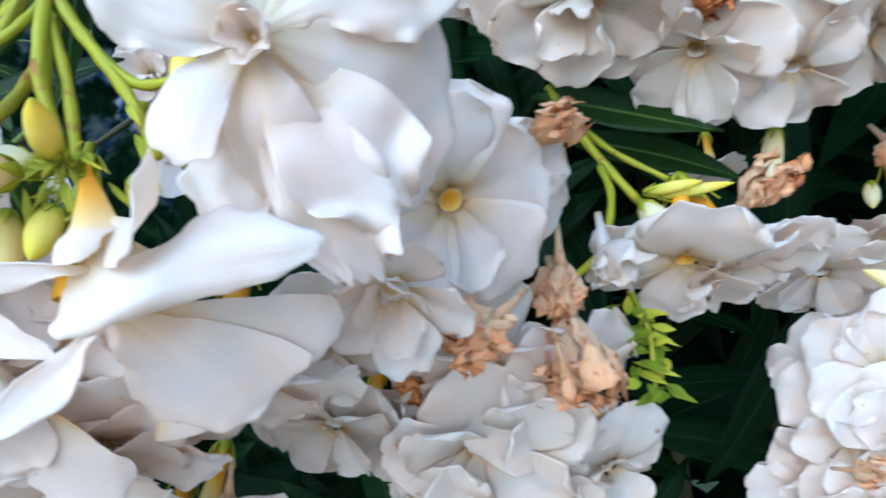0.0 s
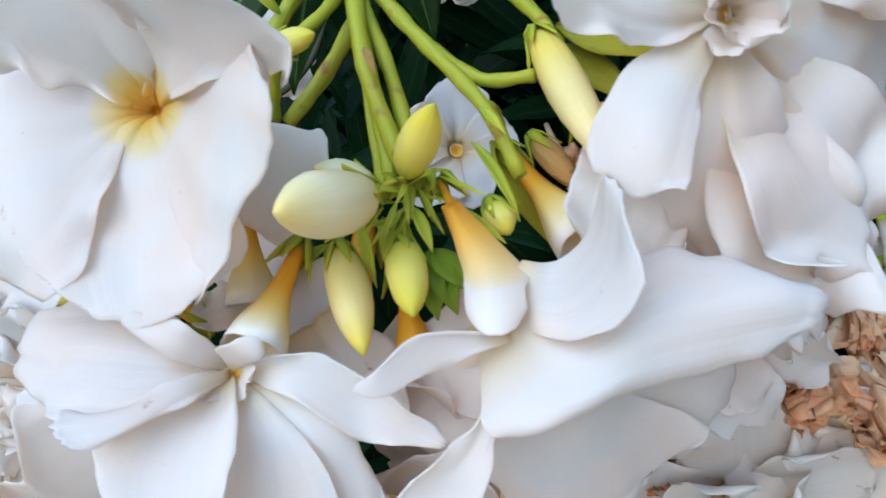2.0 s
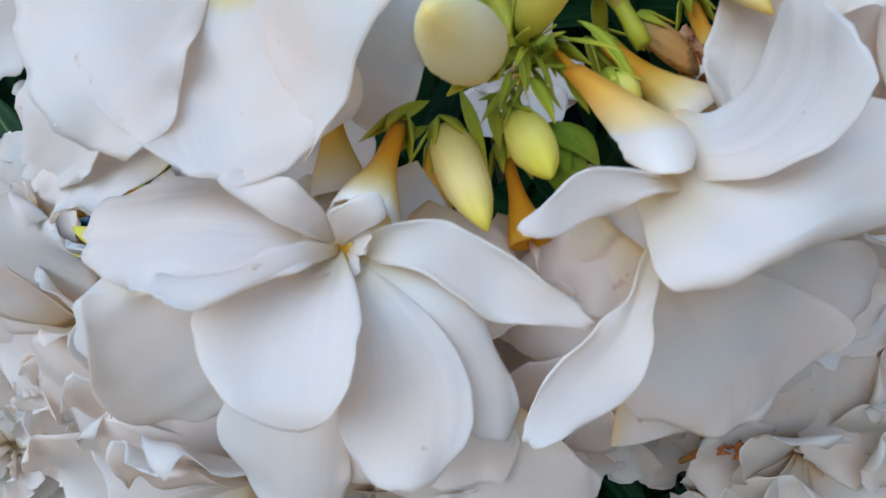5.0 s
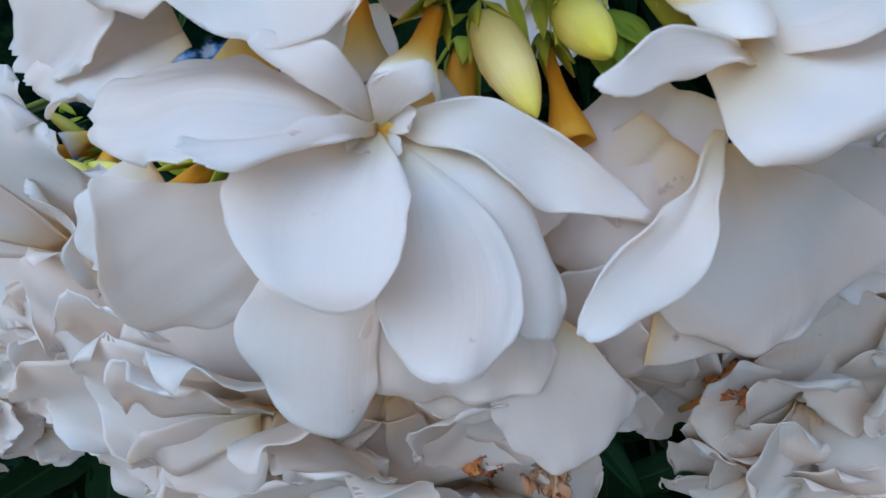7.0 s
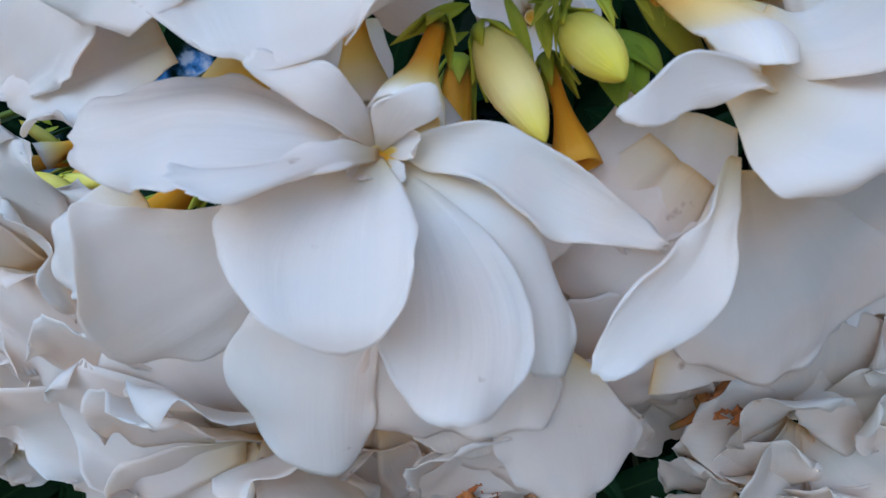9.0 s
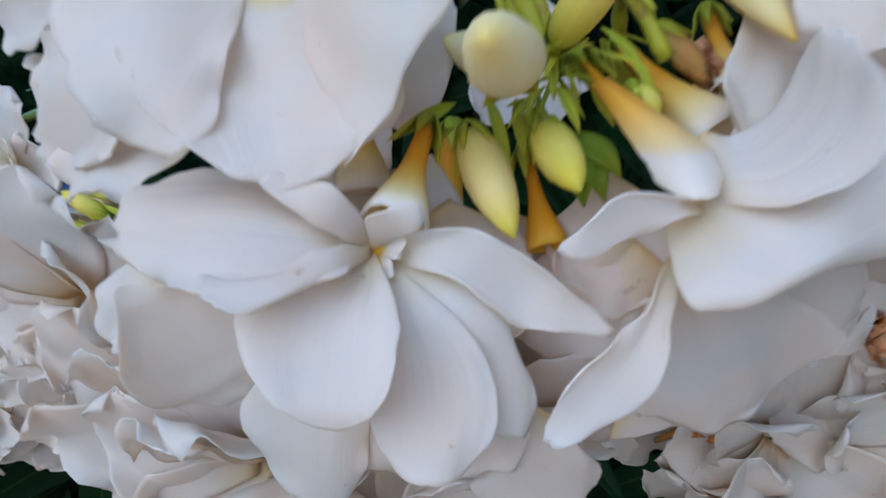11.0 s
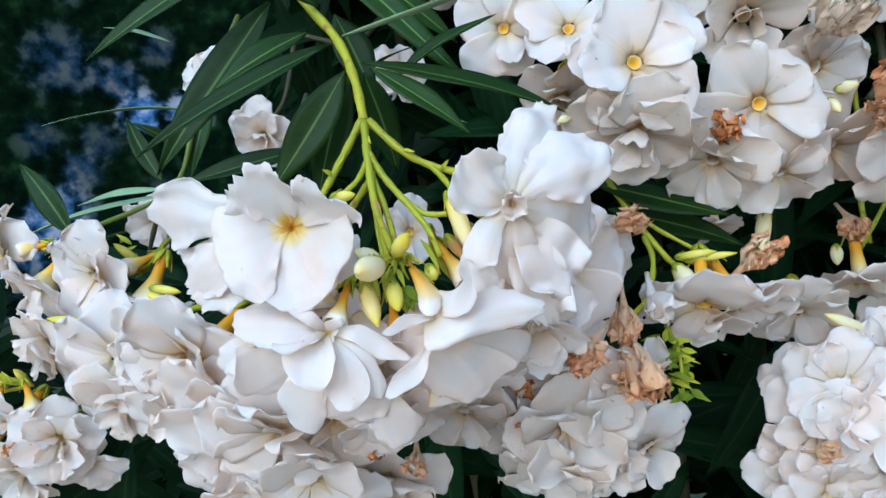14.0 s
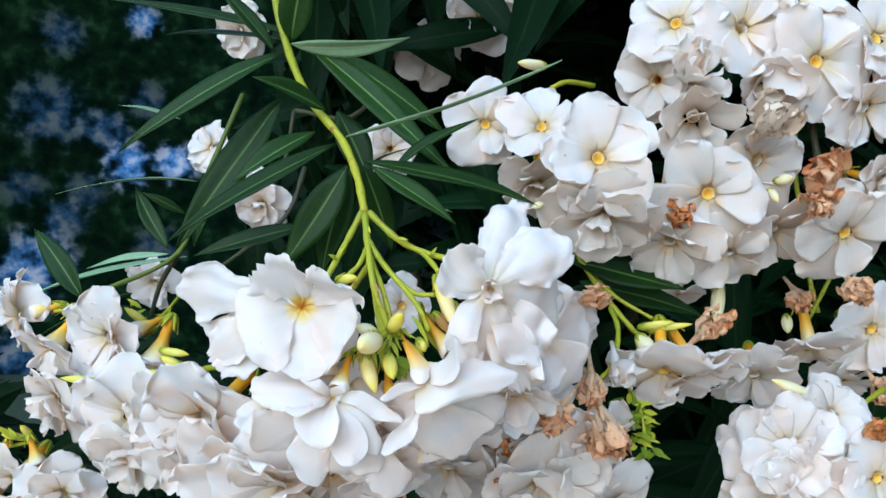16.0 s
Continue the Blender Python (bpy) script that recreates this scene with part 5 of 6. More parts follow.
shaped_petal(fd, [(-0.0076, 0.0893, 1.5411), (-0.0118, 0.0923, 1.5324), (-0.0091, 0.0973, 1.5265), (-0.0047, 0.1031, 1.5197)], [(-0.0073, 0.0893, 1.5412), (-0.0065, 0.0910, 1.5323), (-0.0041, 0.0960, 1.5267), (-0.0034, 0.1025, 1.5192)], [(-0.0070, 0.0893, 1.5414), (-0.0013, 0.0923, 1.5351), (0.0003, 0.0973, 1.5302), (-0.0019, 0.1031, 1.5213)], 333, wave=0.0010)
shaped_petal(fd, [(-0.0078, 0.0893, 1.5416), (-0.0142, 0.0882, 1.5382), (-0.0181, 0.0872, 1.5314), (-0.0160, 0.0866, 1.5280)], [(-0.0076, 0.0893, 1.5414), (-0.0121, 0.0873, 1.5347), (-0.0136, 0.0863, 1.5307), (-0.0139, 0.0858, 1.5275)], [(-0.0075, 0.0893, 1.5412), (-0.0097, 0.0882, 1.5340), (-0.0111, 0.0872, 1.5290), (-0.0119, 0.0866, 1.5283)], 334, wave=0.0010)
shaped_petal(fd, [(-0.0078, 0.0893, 1.5417), (-0.0134, 0.0875, 1.5392), (-0.0185, 0.0842, 1.5394), (-0.0226, 0.0821, 1.5414)], [(-0.0078, 0.0893, 1.5421), (-0.0145, 0.0855, 1.5439), (-0.0180, 0.0833, 1.5468), (-0.0190, 0.0823, 1.5503)], [(-0.0077, 0.0893, 1.5426), (-0.0095, 0.0875, 1.5486), (-0.0102, 0.0855, 1.5516), (-0.0135, 0.0843, 1.5539)], 335, ragged=0.8, wave=0.0010)
petal(fd, (-0.00599, 0.09251, 1.53871), (0.00475, 0.10007, 1.51479), 0.0150, (0, -1, 0.3), 25, 0.08, 0.15, 0.3, 148, neck=0.3, crumple=0.08, ragged=0.6)
petal(fd, (-0.00599, 0.09200, 1.53921), (0.00807, 0.09788, 1.52378), 0.0165, (0.1, -1, 0.3), 25, 0.08, 0.14, -0.3, 150, neck=0.4, crumple=0.08, ragged=0.5)
petal(fd, (-0.01203, 0.10083, 1.53713), (-0.01183, 0.09765, 1.52005), 0.0130, (0, -1, 0.3), 20, 0.08, 0.13, 0.3, 149, neck=0.6, crumple=0.10, ragged=0.4)
flower(centre, (0.01454, 0.13819, 1.52721), (0.4, -1, -0.35), 0.041, 10, "single", fresh, 13)
flower(centre, (0.02355, 0.15103, 1.53101), (0.5, -1, -0.2), 0.032, 30, "double", fresh, 16)
flower(centre, (0.00496, 0.12474, 1.51134), (0.1, -1, -0.6), 0.027, 60, "bell", fresh, 14)

# flowers under and behind them
low = thing("flower_cluster", (-0.05822, 0.13052, 1.50005), "dense hanging mass of white double oleander flowers", "flower cluster", "flower clusters")
stem(low, [(-0.06473, 0.16042, 1.54008), (-0.06463, 0.14482, 1.50489), (-0.05876, 0.13511, 1.49926)], 0.0014, 0.001)
for n, (at, facing, size, kind) in enumerate([
    ((-0.09178, 0.12837, 1.49750), (-0.35, -0.75, -0.55), 0.046, "semi"),
    ((-0.10050, 0.14524, 1.48150), (-0.35, -0.9, -0.45), 0.036, "double"),
    ((-0.07864, 0.13019, 1.48320), (-0.1, -0.75, -0.65), 0.044, "semi"),
    ((-0.06366, 0.12243, 1.47990), (0.0, -0.7, -0.8), 0.042, "semi"),
    ((-0.07900, 0.14483, 1.46620), (-0.2, -0.85, -0.6), 0.042, "double"),
    ((-0.04871, 0.11532, 1.48637), (0.1, -0.6, -0.9), 0.042, "semi"),
    ((-0.05743, 0.13377, 1.46457), (0.0, -0.85, -0.6), 0.042, "semi"),
    ((-0.03473, 0.11527, 1.48836), (0.2, -0.6, -0.9), 0.038, "semi"),
    ((-0.07588, 0.14936, 1.45280), (-0.1, -0.85, -0.6), 0.040, "double"),
    ((-0.09232, 0.14022, 1.49016), (-0.2, -0.9, -0.3), 0.040, "double"),
]):
    flower(low, at, facing, size, 30 * n, kind, fresh, 20 + n)
flower(low, (-0.02094, 0.12092, 1.49793), (0.1, -0.6, -0.9), 0.040, 0, "single", fresh, 33)
flower(low, (-0.03720, 0.15335, 1.45800), (0.0, -0.8, -0.8), 0.036, 0, "semi", old, 34)
flower(low, (-0.04767, 0.15854, 1.44930), (0.0, -0.8, -0.8), 0.036, 0, "semi", old, 35)
withered(low, (-0.02801, 0.14336, 1.47056), (0.1, -0.6, -0.8), 0.008, wilt, 1)
withered(low, (-0.04010, 0.12451, 1.47783), (0.3, -0.7, -0.4), 0.005, rust, 2, 5)
withered(low, (-0.08499, 0.13519, 1.48788), (-0.1, -0.7, -0.7), 0.008, wilt, 3)

# ---- the ageing cluster beside it ----
aged = thing("flower_cluster", (0.05304, 0.18817, 1.53107), "ageing oleander cluster with withered brown flowers among the white ones", "flower cluster", "flower clusters")
stem(aged, [(0.04126, 0.20346, 1.56361), (0.05199, 0.19322, 1.54462), (0.06203, 0.18614, 1.53102)], 0.0016, 0.0013)
stem(aged, [(0.04628, 0.20335, 1.55671), (0.05659, 0.19320, 1.54479), (0.07021, 0.18613, 1.53620)], 0.0012, 0.0009)
stem(aged, [(0.05347, 0.19019, 1.54004), (0.05476, 0.18314, 1.53121), (0.05047, 0.17318, 1.51878), (0.04119, 0.16337, 1.51116)], 0.0013, 0.0010)
stem(aged, [(0.06203, 0.18614, 1.53102), (0.06698, 0.18312, 1.52736), (0.07379, 0.17812, 1.51935)], 0.0012, 0.0010)
bud(aged, (0.06180, 0.17810, 1.52902), (0.06508, 0.16610, 1.52060), 0.0032, pale_bud, "cream-white flower bud")
bud(aged, (0.06359, 0.18312, 1.53265), (0.07581, 0.17807, 1.53532), 0.0016, green_bud, "slim green bud")
bud(aged, (0.06692, 0.18311, 1.53170), (0.08342, 0.17807, 1.53498), 0.0015, green_bud, "slim green bud")
flower(aged, (0.07000, 0.17315, 1.51542), (-0.1, -0.5, -0.85), 0.044, 0, "single", fresh, 40)
flower(aged, (0.08802, 0.18318, 1.51634), (0.35, -0.5, -0.75), 0.042, 0, "semi", fresh, 41)
withered(aged, (0.08706, 0.18110, 1.52994), (0.4, -0.6, 0.6), 0.013, wilt, 4)
withered(aged, (0.03899, 0.15550, 1.50411), (0.2, -0.6, -0.9), 0.018, wilt, 5, 10)
withered(aged, (0.02308, 0.13725, 1.50594), (-0.5, -0.6, -0.4), 0.0125, wilt, 6)
withered(aged, (0.03828, 0.16035, 1.51522), (0, -0.5, -0.9), 0.012, wilt, 7)
withered(aged, (0.04921, 0.16619, 1.51919), (0.1, -0.4, -0.9), 0.012, old, 8)
withered(aged, (0.03066, 0.14957, 1.54058), (0.5, -0.6, 0.2), 0.011, wilt, 9)
withered(aged, (0.0065, 0.1687, 1.4903), (0.2, -0.8, -0.3), 0.0110, rust, 10, 9)
withered(aged, (0.0047, 0.1663, 1.4729), (0.3, -0.7, 0.5), 0.0110, rust, 11, 9)
bud(aged, (0.03650, 0.15657, 1.49807), (0.03675, 0.15462, 1.48973), 0.0024, pale_bud, "withered cream bud", False)
flower(aged, (-0.01350, 0.16000, 1.49700), (-0.1, -0.8, -0.7), 0.034, 0, "semi", old, 49)
flower(aged, (-0.01250, 0.17000, 1.47600), (-0.1, -0.8, -0.7), 0.036, 0, "semi", old, 55)
flower(aged, (0.02150, 0.16100, 1.49150), (-0.1, -0.8, -0.6), 0.040, 0, "semi", old, 42)
flower(aged, (0.02232, 0.16370, 1.47435), (0.1, -0.9, -0.6), 0.046, 20, "semi", old, 43)
flower(aged, (0.03972, 0.16364, 1.48328), (0.5, -0.8, -0.5), 0.044, 50, "single", old, 44)
flower(aged, (0.01719, 0.17392, 1.45498), (-0.1, -0.8, -0.8), 0.036, 0, "semi", old, 45)
flower(aged, (0.05471, 0.17875, 1.46398), (0.5, -0.8, -0.6), 0.036, 0, "semi", old, 46)
flower(aged, (-0.00579, 0.17876, 1.47347), (-0.1, -0.8, -0.7), 0.038, 0, "semi", old, 47)
flower(aged, (0.03837, 0.17881, 1.45672), (0.1, -0.8, -0.7), 0.034, 0, "double", old, 48)
rnd = random.Random(19)
for k in range(38):
    c0 = Vector((0.05820, 0.17431, 1.50670)).lerp(Vector((0.06227, 0.16862, 1.48505)), rnd.random())
    c0 = c0 + Vector((rnd.uniform(-0.004, 0.004), rnd.uniform(-0.003, 0.002), rnd.uniform(-0.002, 0.002)))
    leaf(aged, c0, c0 + Vector((rnd.uniform(-0.008, 0.010), rnd.uniform(-0.005, 0.001), rnd.uniform(-0.005, 0.005))), rnd.uniform(0.0013, 0.0030), (rnd.uniform(-0.6, 0.6), -1, 0.5), rnd.uniform(-30, 45), 0.4, sepal_green if k % 3 else green, 80 + k)
stem(aged, [(0.05786, 0.17628, 1.50852), (0.06127, 0.17143, 1.49908), (0.06228, 0.16862, 1.48444)], 0.001, 0.0006)

leaf(aged, (0.03662, 0.20352, 1.56061), (0.08451, 0.18801, 1.54829), 0.0135, (0.1, -0.9, 0.5), 14, 0.2, leaf_dark, 91)
leaf(aged, (0.04546, 0.21343, 1.55147), (0.10275, 0.21345, 1.53781), 0.0120, (0.1, -0.9, 0.4), 14, 0.2, leaf_dark, 92)

# ---- flowers above ----
upper = thing("flower_cluster", (0.06684, 0.19780, 1.61791), "cluster of open white oleander flowers with yellow throats", "flower cluster", "flower clusters")
stem(upper, [(0.08071, 0.23918, 1.67361), (0.06684, 0.19780, 1.61791), (0.06159, 0.18698, 1.58893)], 0.0016, 0.0011)
stem(upper, [(0.04592, 0.19890, 1.63894), (0.03192, 0.18886, 1.63631), (0.02422, 0.18381, 1.63148)], 0.0014, 0.0012)
flower(upper, (0.03855, 0.15852, 1.59609), (0.03, -1, 0.05), 0.043, 20, "single", fresh, 50)
flower(upper, (0.01850, 0.17066, 1.61077), (-0.15, -1, 0.2), 0.035, 0, "single", fresh, 51)
flower(upper, (-0.00321, 0.18108, 1.61335), (-0.2, -1, -0.2), 0.033, 0, "single", fresh, 52)
flower(upper, (0.04363, 0.16841, 1.57501), (-0.1, -0.6, -0.9), 0.046, 0, "double", old, 53)
flower(upper, (0.02101, 0.18868, 1.59082), (-0.1, -0.6, -0.9), 0.034, 0, "double", old, 54)
bud(upper, (0.02111, 0.18401, 1.64086), (0.00828, 0.17409, 1.63786), 0.0022, pale_bud, "cream-yellow bud")
bud(upper, (0.02072, 0.16864, 1.57966), (0.01473, 0.16372, 1.57641), 0.0016, pale_bud, "cream-yellow bud")
withered(upper, (0.07205, 0.18054, 1.58098), (0.2, -0.8, -0.2), 0.013, rust, 12)
bud(upper, (0.06617, 0.18037, 1.58652), (0.06975, 0.17686, 1.59141), 0.0030, green_bud, "pale green bud")

ball = thing("flower_cluster", (0.14853, 0.21888, 1.61291), "crowded ball of white and cream oleander flowers, some withered", "flower cluster", "flower clusters")
stem(ball, [(0.17601, 0.24937, 1.73588), (0.15755, 0.22913, 1.66863), (0.14853, 0.21888, 1.61291), (0.15395, 0.21887, 1.58009)], 0.0018, 0.0012)
for n, (at, facing, size, kind) in enumerate([
    ((0.07899, 0.18906, 1.66583), (-0.4, -1, 0.1), 0.044, "single"),
    ((0.10577, 0.18398, 1.66283), (0.0, -1, 0.0), 0.042, "semi"),
    ((0.13529, 0.17890, 1.64749), (0.0, -1, -0.2), 0.048, "single"),
    ((0.16521, 0.18410, 1.66186), (0.3, -1, 0.1), 0.044, "single"),
    ((0.13144, 0.18912, 1.68013), (0.1, -1, 0.4), 0.044, "semi"),
    ((0.16311, 0.18898, 1.63258), (0.3, -0.8, -0.5), 0.040, "semi"),
    ((0.12081, 0.18864, 1.64250), (-0.1, -0.8, -0.5), 0.040, "bell"),
]):
    flower(ball, at, facing, size, 25 * n, kind, fresh, 60 + n)
for n, (at, facing, size, kind) in enumerate([
    ((0.08191, 0.17533, 1.61887), (-0.1, -0.75, -0.7), 0.036, "bell"),
    ((0.07199, 0.19348, 1.64088), (-0.5, -0.8, -0.4), 0.036, "semi"),
    ((0.08665, 0.17206, 1.58727), (-0.1, -1, -0.25), 0.044, "single"),
    ((0.07495, 0.18223, 1.56811), (-0.3, -0.7, -0.8), 0.038, "semi"),
    ((0.10157, 0.18529, 1.56506), (0.0, -0.7, -0.8), 0.038, "semi"),
    ((0.12396, 0.19253, 1.57709), (0.1, -0.8, -0.7), 0.040, "semi"),
    ((0.11467, 0.18727, 1.60564), (0.2, -0.8, -0.4), 0.040, "semi"),
    ((0.14994, 0.18358, 1.57557), (0.1, -0.9, -0.5), 0.042, "single"),
    ((0.17617, 0.19897, 1.60231), (0.3, -0.8, -0.4), 0.034, "double"),
]):
    flower(ball, at, facing, size, 25 * n, kind, old, 70 + n)
withered(ball, (0.13201, 0.17210, 1.58887), (-0.2, -0.7, 0.3), 0.019, wilt, 13, 9)
withered(ball, (0.12736, 0.16953, 1.58449), (-0.3, -0.7, -0.1), 0.013, wilt, 14, 8)
withered(ball, (0.10842, 0.17323, 1.61394), (0.1, -0.7, 0.3), 0.017, tan, 15, 8)
withered(ball, (0.07737, 0.16986, 1.63249), (-0.1, -0.7, 0.2), 0.018, old, 16, 9)
withered(ball, (0.15444, 0.18883, 1.55699), (0.0, -0.7, -0.5), 0.012, wilt, 17, 8)
withered(ball, (0.15415, 0.22893, 1.55337), (0.0, -0.7, -0.5), 0.014, wilt, 18, 8)
bud(ball, (0.11772, 0.17920, 1.59537), (0.12137, 0.17232, 1.59575), 0.0022, pale_bud, "cream bud")
bud(ball, (0.11526, 0.17916, 1.59156), (0.11499, 0.17215, 1.58549), 0.0018, pale_bud, "cream bud")
bud(ball, (0.11023, 0.21332, 1.55415), (0.10635, 0.20844, 1.53464), 0.0030, pale_bud, "long drooping cream bud")
stem(ball, [(0.14478, 0.19881, 1.62652), (0.14719, 0.19866, 1.60821), (0.14168, 0.19837, 1.59730)], 0.0020, 0.0016, bark)

right = thing("flower_cluster", (0.17781, 0.25908, 1.54344), "drooping white oleander flowers in the shade of the shrub", "flower cluster", "flower clusters")
stem(right, [(0.20006, 0.26915, 1.56965), (0.18406, 0.25909, 1.54983), (0.17477, 0.25406, 1.53737)], 0.0014, 0.001)
stem(right, [(0.18406, 0.26912, 1.58779), (0.18251, 0.26410, 1.56215), (0.18402, 0.25909, 1.54377)], 0.0018, 0.0014)
flower(right, (0.17103, 0.24405, 1.52450), (0.0, -0.35, -1), 0.048, 0, "single", fresh, 80)
flower(right, (0.19937, 0.23910, 1.53612), (0.1, -0.9, -0.3), 0.044, 0, "single", fresh, 81)
flower(right, (0.14222, 0.24400, 1.51031), (-0.2, -0.7, -0.7), 0.040, 0, "semi", old, 82)
flower(right, (0.19608, 0.25915, 1.50847), (0.1, -0.7, -0.8), 0.038, 0, "semi", old, 83)
flower(right, (0.12613, 0.29914, 1.55231), (0.1, -0.35, -1), 0.030, 0, "single", old, 84)
bud(right, (0.15841, 0.24400, 1.54105), (0.15641, 0.23899, 1.53251), 0.0026, pale_bud, "cream bud")
withered(right, (0.20043, 0.23913, 1.51082), (0.0, -0.7, -0.5), 0.014, wilt, 19, 8)

corner = thing("flower_cluster", (0.15227, 0.20892, 1.49667), "tight cluster of white oleander flowers with a long yellow bud", "flower cluster", "flower clusters")
stem(corner, [(0.19166, 0.21908, 1.50992), (0.16832, 0.20901, 1.49990), (0.15227, 0.20892, 1.49667)], 0.0014, 0.001)
stem(corner, [(0.19046, 0.21409, 1.49760), (0.17065, 0.20904, 1.48253), (0.16152, 0.20395, 1.46862)], 0.0014, 0.001)
bud(corner, (0.14278, 0.19383, 1.50623), (0.11860, 0.18357, 1.51384), 0.0026, pale_bud, "long yellow-cream bud")
for n, (at, facing, size, kind) in enumerate([
    ((0.12856, 0.18860, 1.48701), (-0.1, -1, -0.1), 0.042, "semi"),
    ((0.11950, 0.19859, 1.48441), (-0.7, -0.8, -0.1), 0.034, "single"),
    ((0.12400, 0.19357, 1.46924), (-0.4, -0.9, -0.3), 0.038, "semi"),
    ((0.13806, 0.18863, 1.47382), (0.1, -1, -0.2), 0.040, "semi"),
    ((0.16623, 0.18897, 1.47497), (0.2, -1, -0.1), 0.040, "single"),
    ((0.13300, 0.19864, 1.44501), (-0.1, -1, -0.4), 0.042, "semi"),
    ((0.15519, 0.19893, 1.44379), (0.1, -1, -0.4), 0.042, "semi"),
    ((0.12350, 0.20863, 1.44827), (-0.5, -0.9, -0.4), 0.038, "double"),
]):
    flower(corner, at, facing, size, 25 * n, kind, fresh, 90 + n)
flower(corner, (0.15021, 0.19387, 1.50015), (0.1, -0.9, 0.3), 0.032, 0, "semi", old, 99)
withered(corner, (0.16048, 0.18893, 1.49321), (0.2, -0.7, 0.2), 0.011, rust, 20, 8)
withered(corner, (0.11411, 0.17857, 1.46476), (0.2, -0.7, 0.2), 0.008, wilt, 21, 8)

# ---- flowers on the thin branch ----
left = thing("flower_cluster", (-0.19461, 0.25092, 1.52935), "loose cluster of white oleander flowers with orange-yellow tubes", "flower cluster", "flower clusters")
stem(left, [(-0.19987, 0.26642, 1.53514), (-0.20023, 0.25125, 1.52761), (-0.21136, 0.25152, 1.52558)], 0.0013, 0.001)
stem(left, [(-0.20121, 0.26343, 1.53351), (-0.19833, 0.25114, 1.52348), (-0.19895, 0.24602, 1.51518)], 0.0012, 0.001)
stem(left, [(-0.15862, 0.27882, 1.53808), (-0.15563, 0.24711, 1.52614), (-0.15761, 0.23200, 1.52206)], 0.0013, 0.001)
stem(left, [(-0.08707, 0.16508, 1.51229), (-0.11520, 0.18920, 1.50657), (-0.13131, 0.18866, 1.50006), (-0.14100, 0.18829, 1.50186)], 0.0015, 0.0012)
flower(left, (-0.23744, 0.26355, 1.52247), (-0.7, -0.7, -0.25), 0.042, 0, "semi", fresh, 110)
flower(left, (-0.21049, 0.25148, 1.50600), (-0.4, -0.5, -0.8), 0.042, 0, "single", fresh, 111)
flower(left, (-0.16839, 0.21914, 1.51579), (-0.55, -0.85, -0.2), 0.042, 0, "semi", fresh, 112)
flower(left, (-0.14805, 0.22203, 1.50583), (-0.2, -0.35, -1), 0.040, 0, "single", fresh, 113)
flower(left, (-0.19002, 0.22221, 1.48706), (-0.6, -0.7, -0.4), 0.038, 0, "double", old, 114)
flower(left, (-0.13829, 0.17973, 1.48877), (-0.3, -1, -0.2), 0.040, 0, "single", fresh, 115)
flower(left, (-0.11893, 0.17010, 1.49024), (-0.2, -0.9, -0.4), 0.036, 0, "double", fresh, 116)
flower(left, (-0.13800, 0.18521, 1.47100), (-0.3, -0.8, -0.7), 0.036, 0, "double", old, 117)
bud(left, (-0.13498, 0.19749, 1.51307), (-0.12168, 0.19334, 1.51213), 0.0018, green_bud, "green bud")
bud(left, (-0.12885, 0.18418, 1.49959), (-0.13981, 0.17906, 1.50619), 0.0018, green_bud, "green bud")
bud(left, (-0.15626, 0.23199, 1.52213), (-0.16560, 0.22712, 1.52970), 0.0020, green_bud, "green-yellow bud")
bud(left, (-0.13149, 0.18507, 1.49823), (-0.13534, 0.17944, 1.49764), 0.0016, pale_bud, "yellow bud")
bud(left, (-0.16446, 0.20745, 1.49753), (-0.17890, 0.20315, 1.49894), 0.0018, green_bud, "green-yellow bud")

TUBED = "orange-yellow flower tube with green sepals"
for base, mouth, r in (((-0.20917, 0.25651, 1.52928), (-0.22436, 0.25658, 1.52449), 0.0042), ((-0.20008, 0.25124, 1.52599), (-0.20758, 0.24638, 1.50731), 0.0065), ((-0.14766, 0.23196, 1.52626), (-0.15827, 0.22499, 1.51966), 0.0040), ((-0.14338, 0.22896, 1.52641), (-0.14724, 0.21907, 1.50323), 0.0070), ((-0.08285, 0.16009, 1.51433), (-0.08964, 0.15813, 1.51107), 0.0018), ((-0.12955, 0.18886, 1.49740), (-0.13231, 0.18711, 1.49356), 0.0020)):
    trumpet(left, base, mouth, r, TUBED)
rnd = random.Random(41)
for p, q in (((-0.08379, 0.16009, 1.51332), (-0.11640, 0.17489, 1.50541)), ((-0.11640, 0.17489, 1.50541), (-0.14094, 0.18853, 1.49695)), ((-0.13923, 0.22897, 1.52606), (-0.16544, 0.23520, 1.53029)), ((-0.19587, 0.25308, 1.53172), (-0.21411, 0.25655, 1.52824))):
    for k in range(6):
        at = Vector(p).lerp(Vector(q), rnd.random())
        leaf(left, at, at + Vector((rnd.uniform(-0.007, 0.003), rnd.uniform(-0.004, 0.001), rnd.uniform(-0.003, 0.005))), rnd.uniform(0.0012, 0.0026), (rnd.uniform(-0.5, 0.5), -1, 0.5), rnd.uniform(-30, 40), 0.4, green, 160 + k)
bud(left, (-0.11529, 0.17197, 1.50819), (-0.12412, 0.16989, 1.51308), 0.0020, green_bud, "green-yellow bud")
bud(left, (-0.12200, 0.17769, 1.50429), (-0.13468, 0.17456, 1.50611), 0.0021, green_bud, "green-yellow bud")

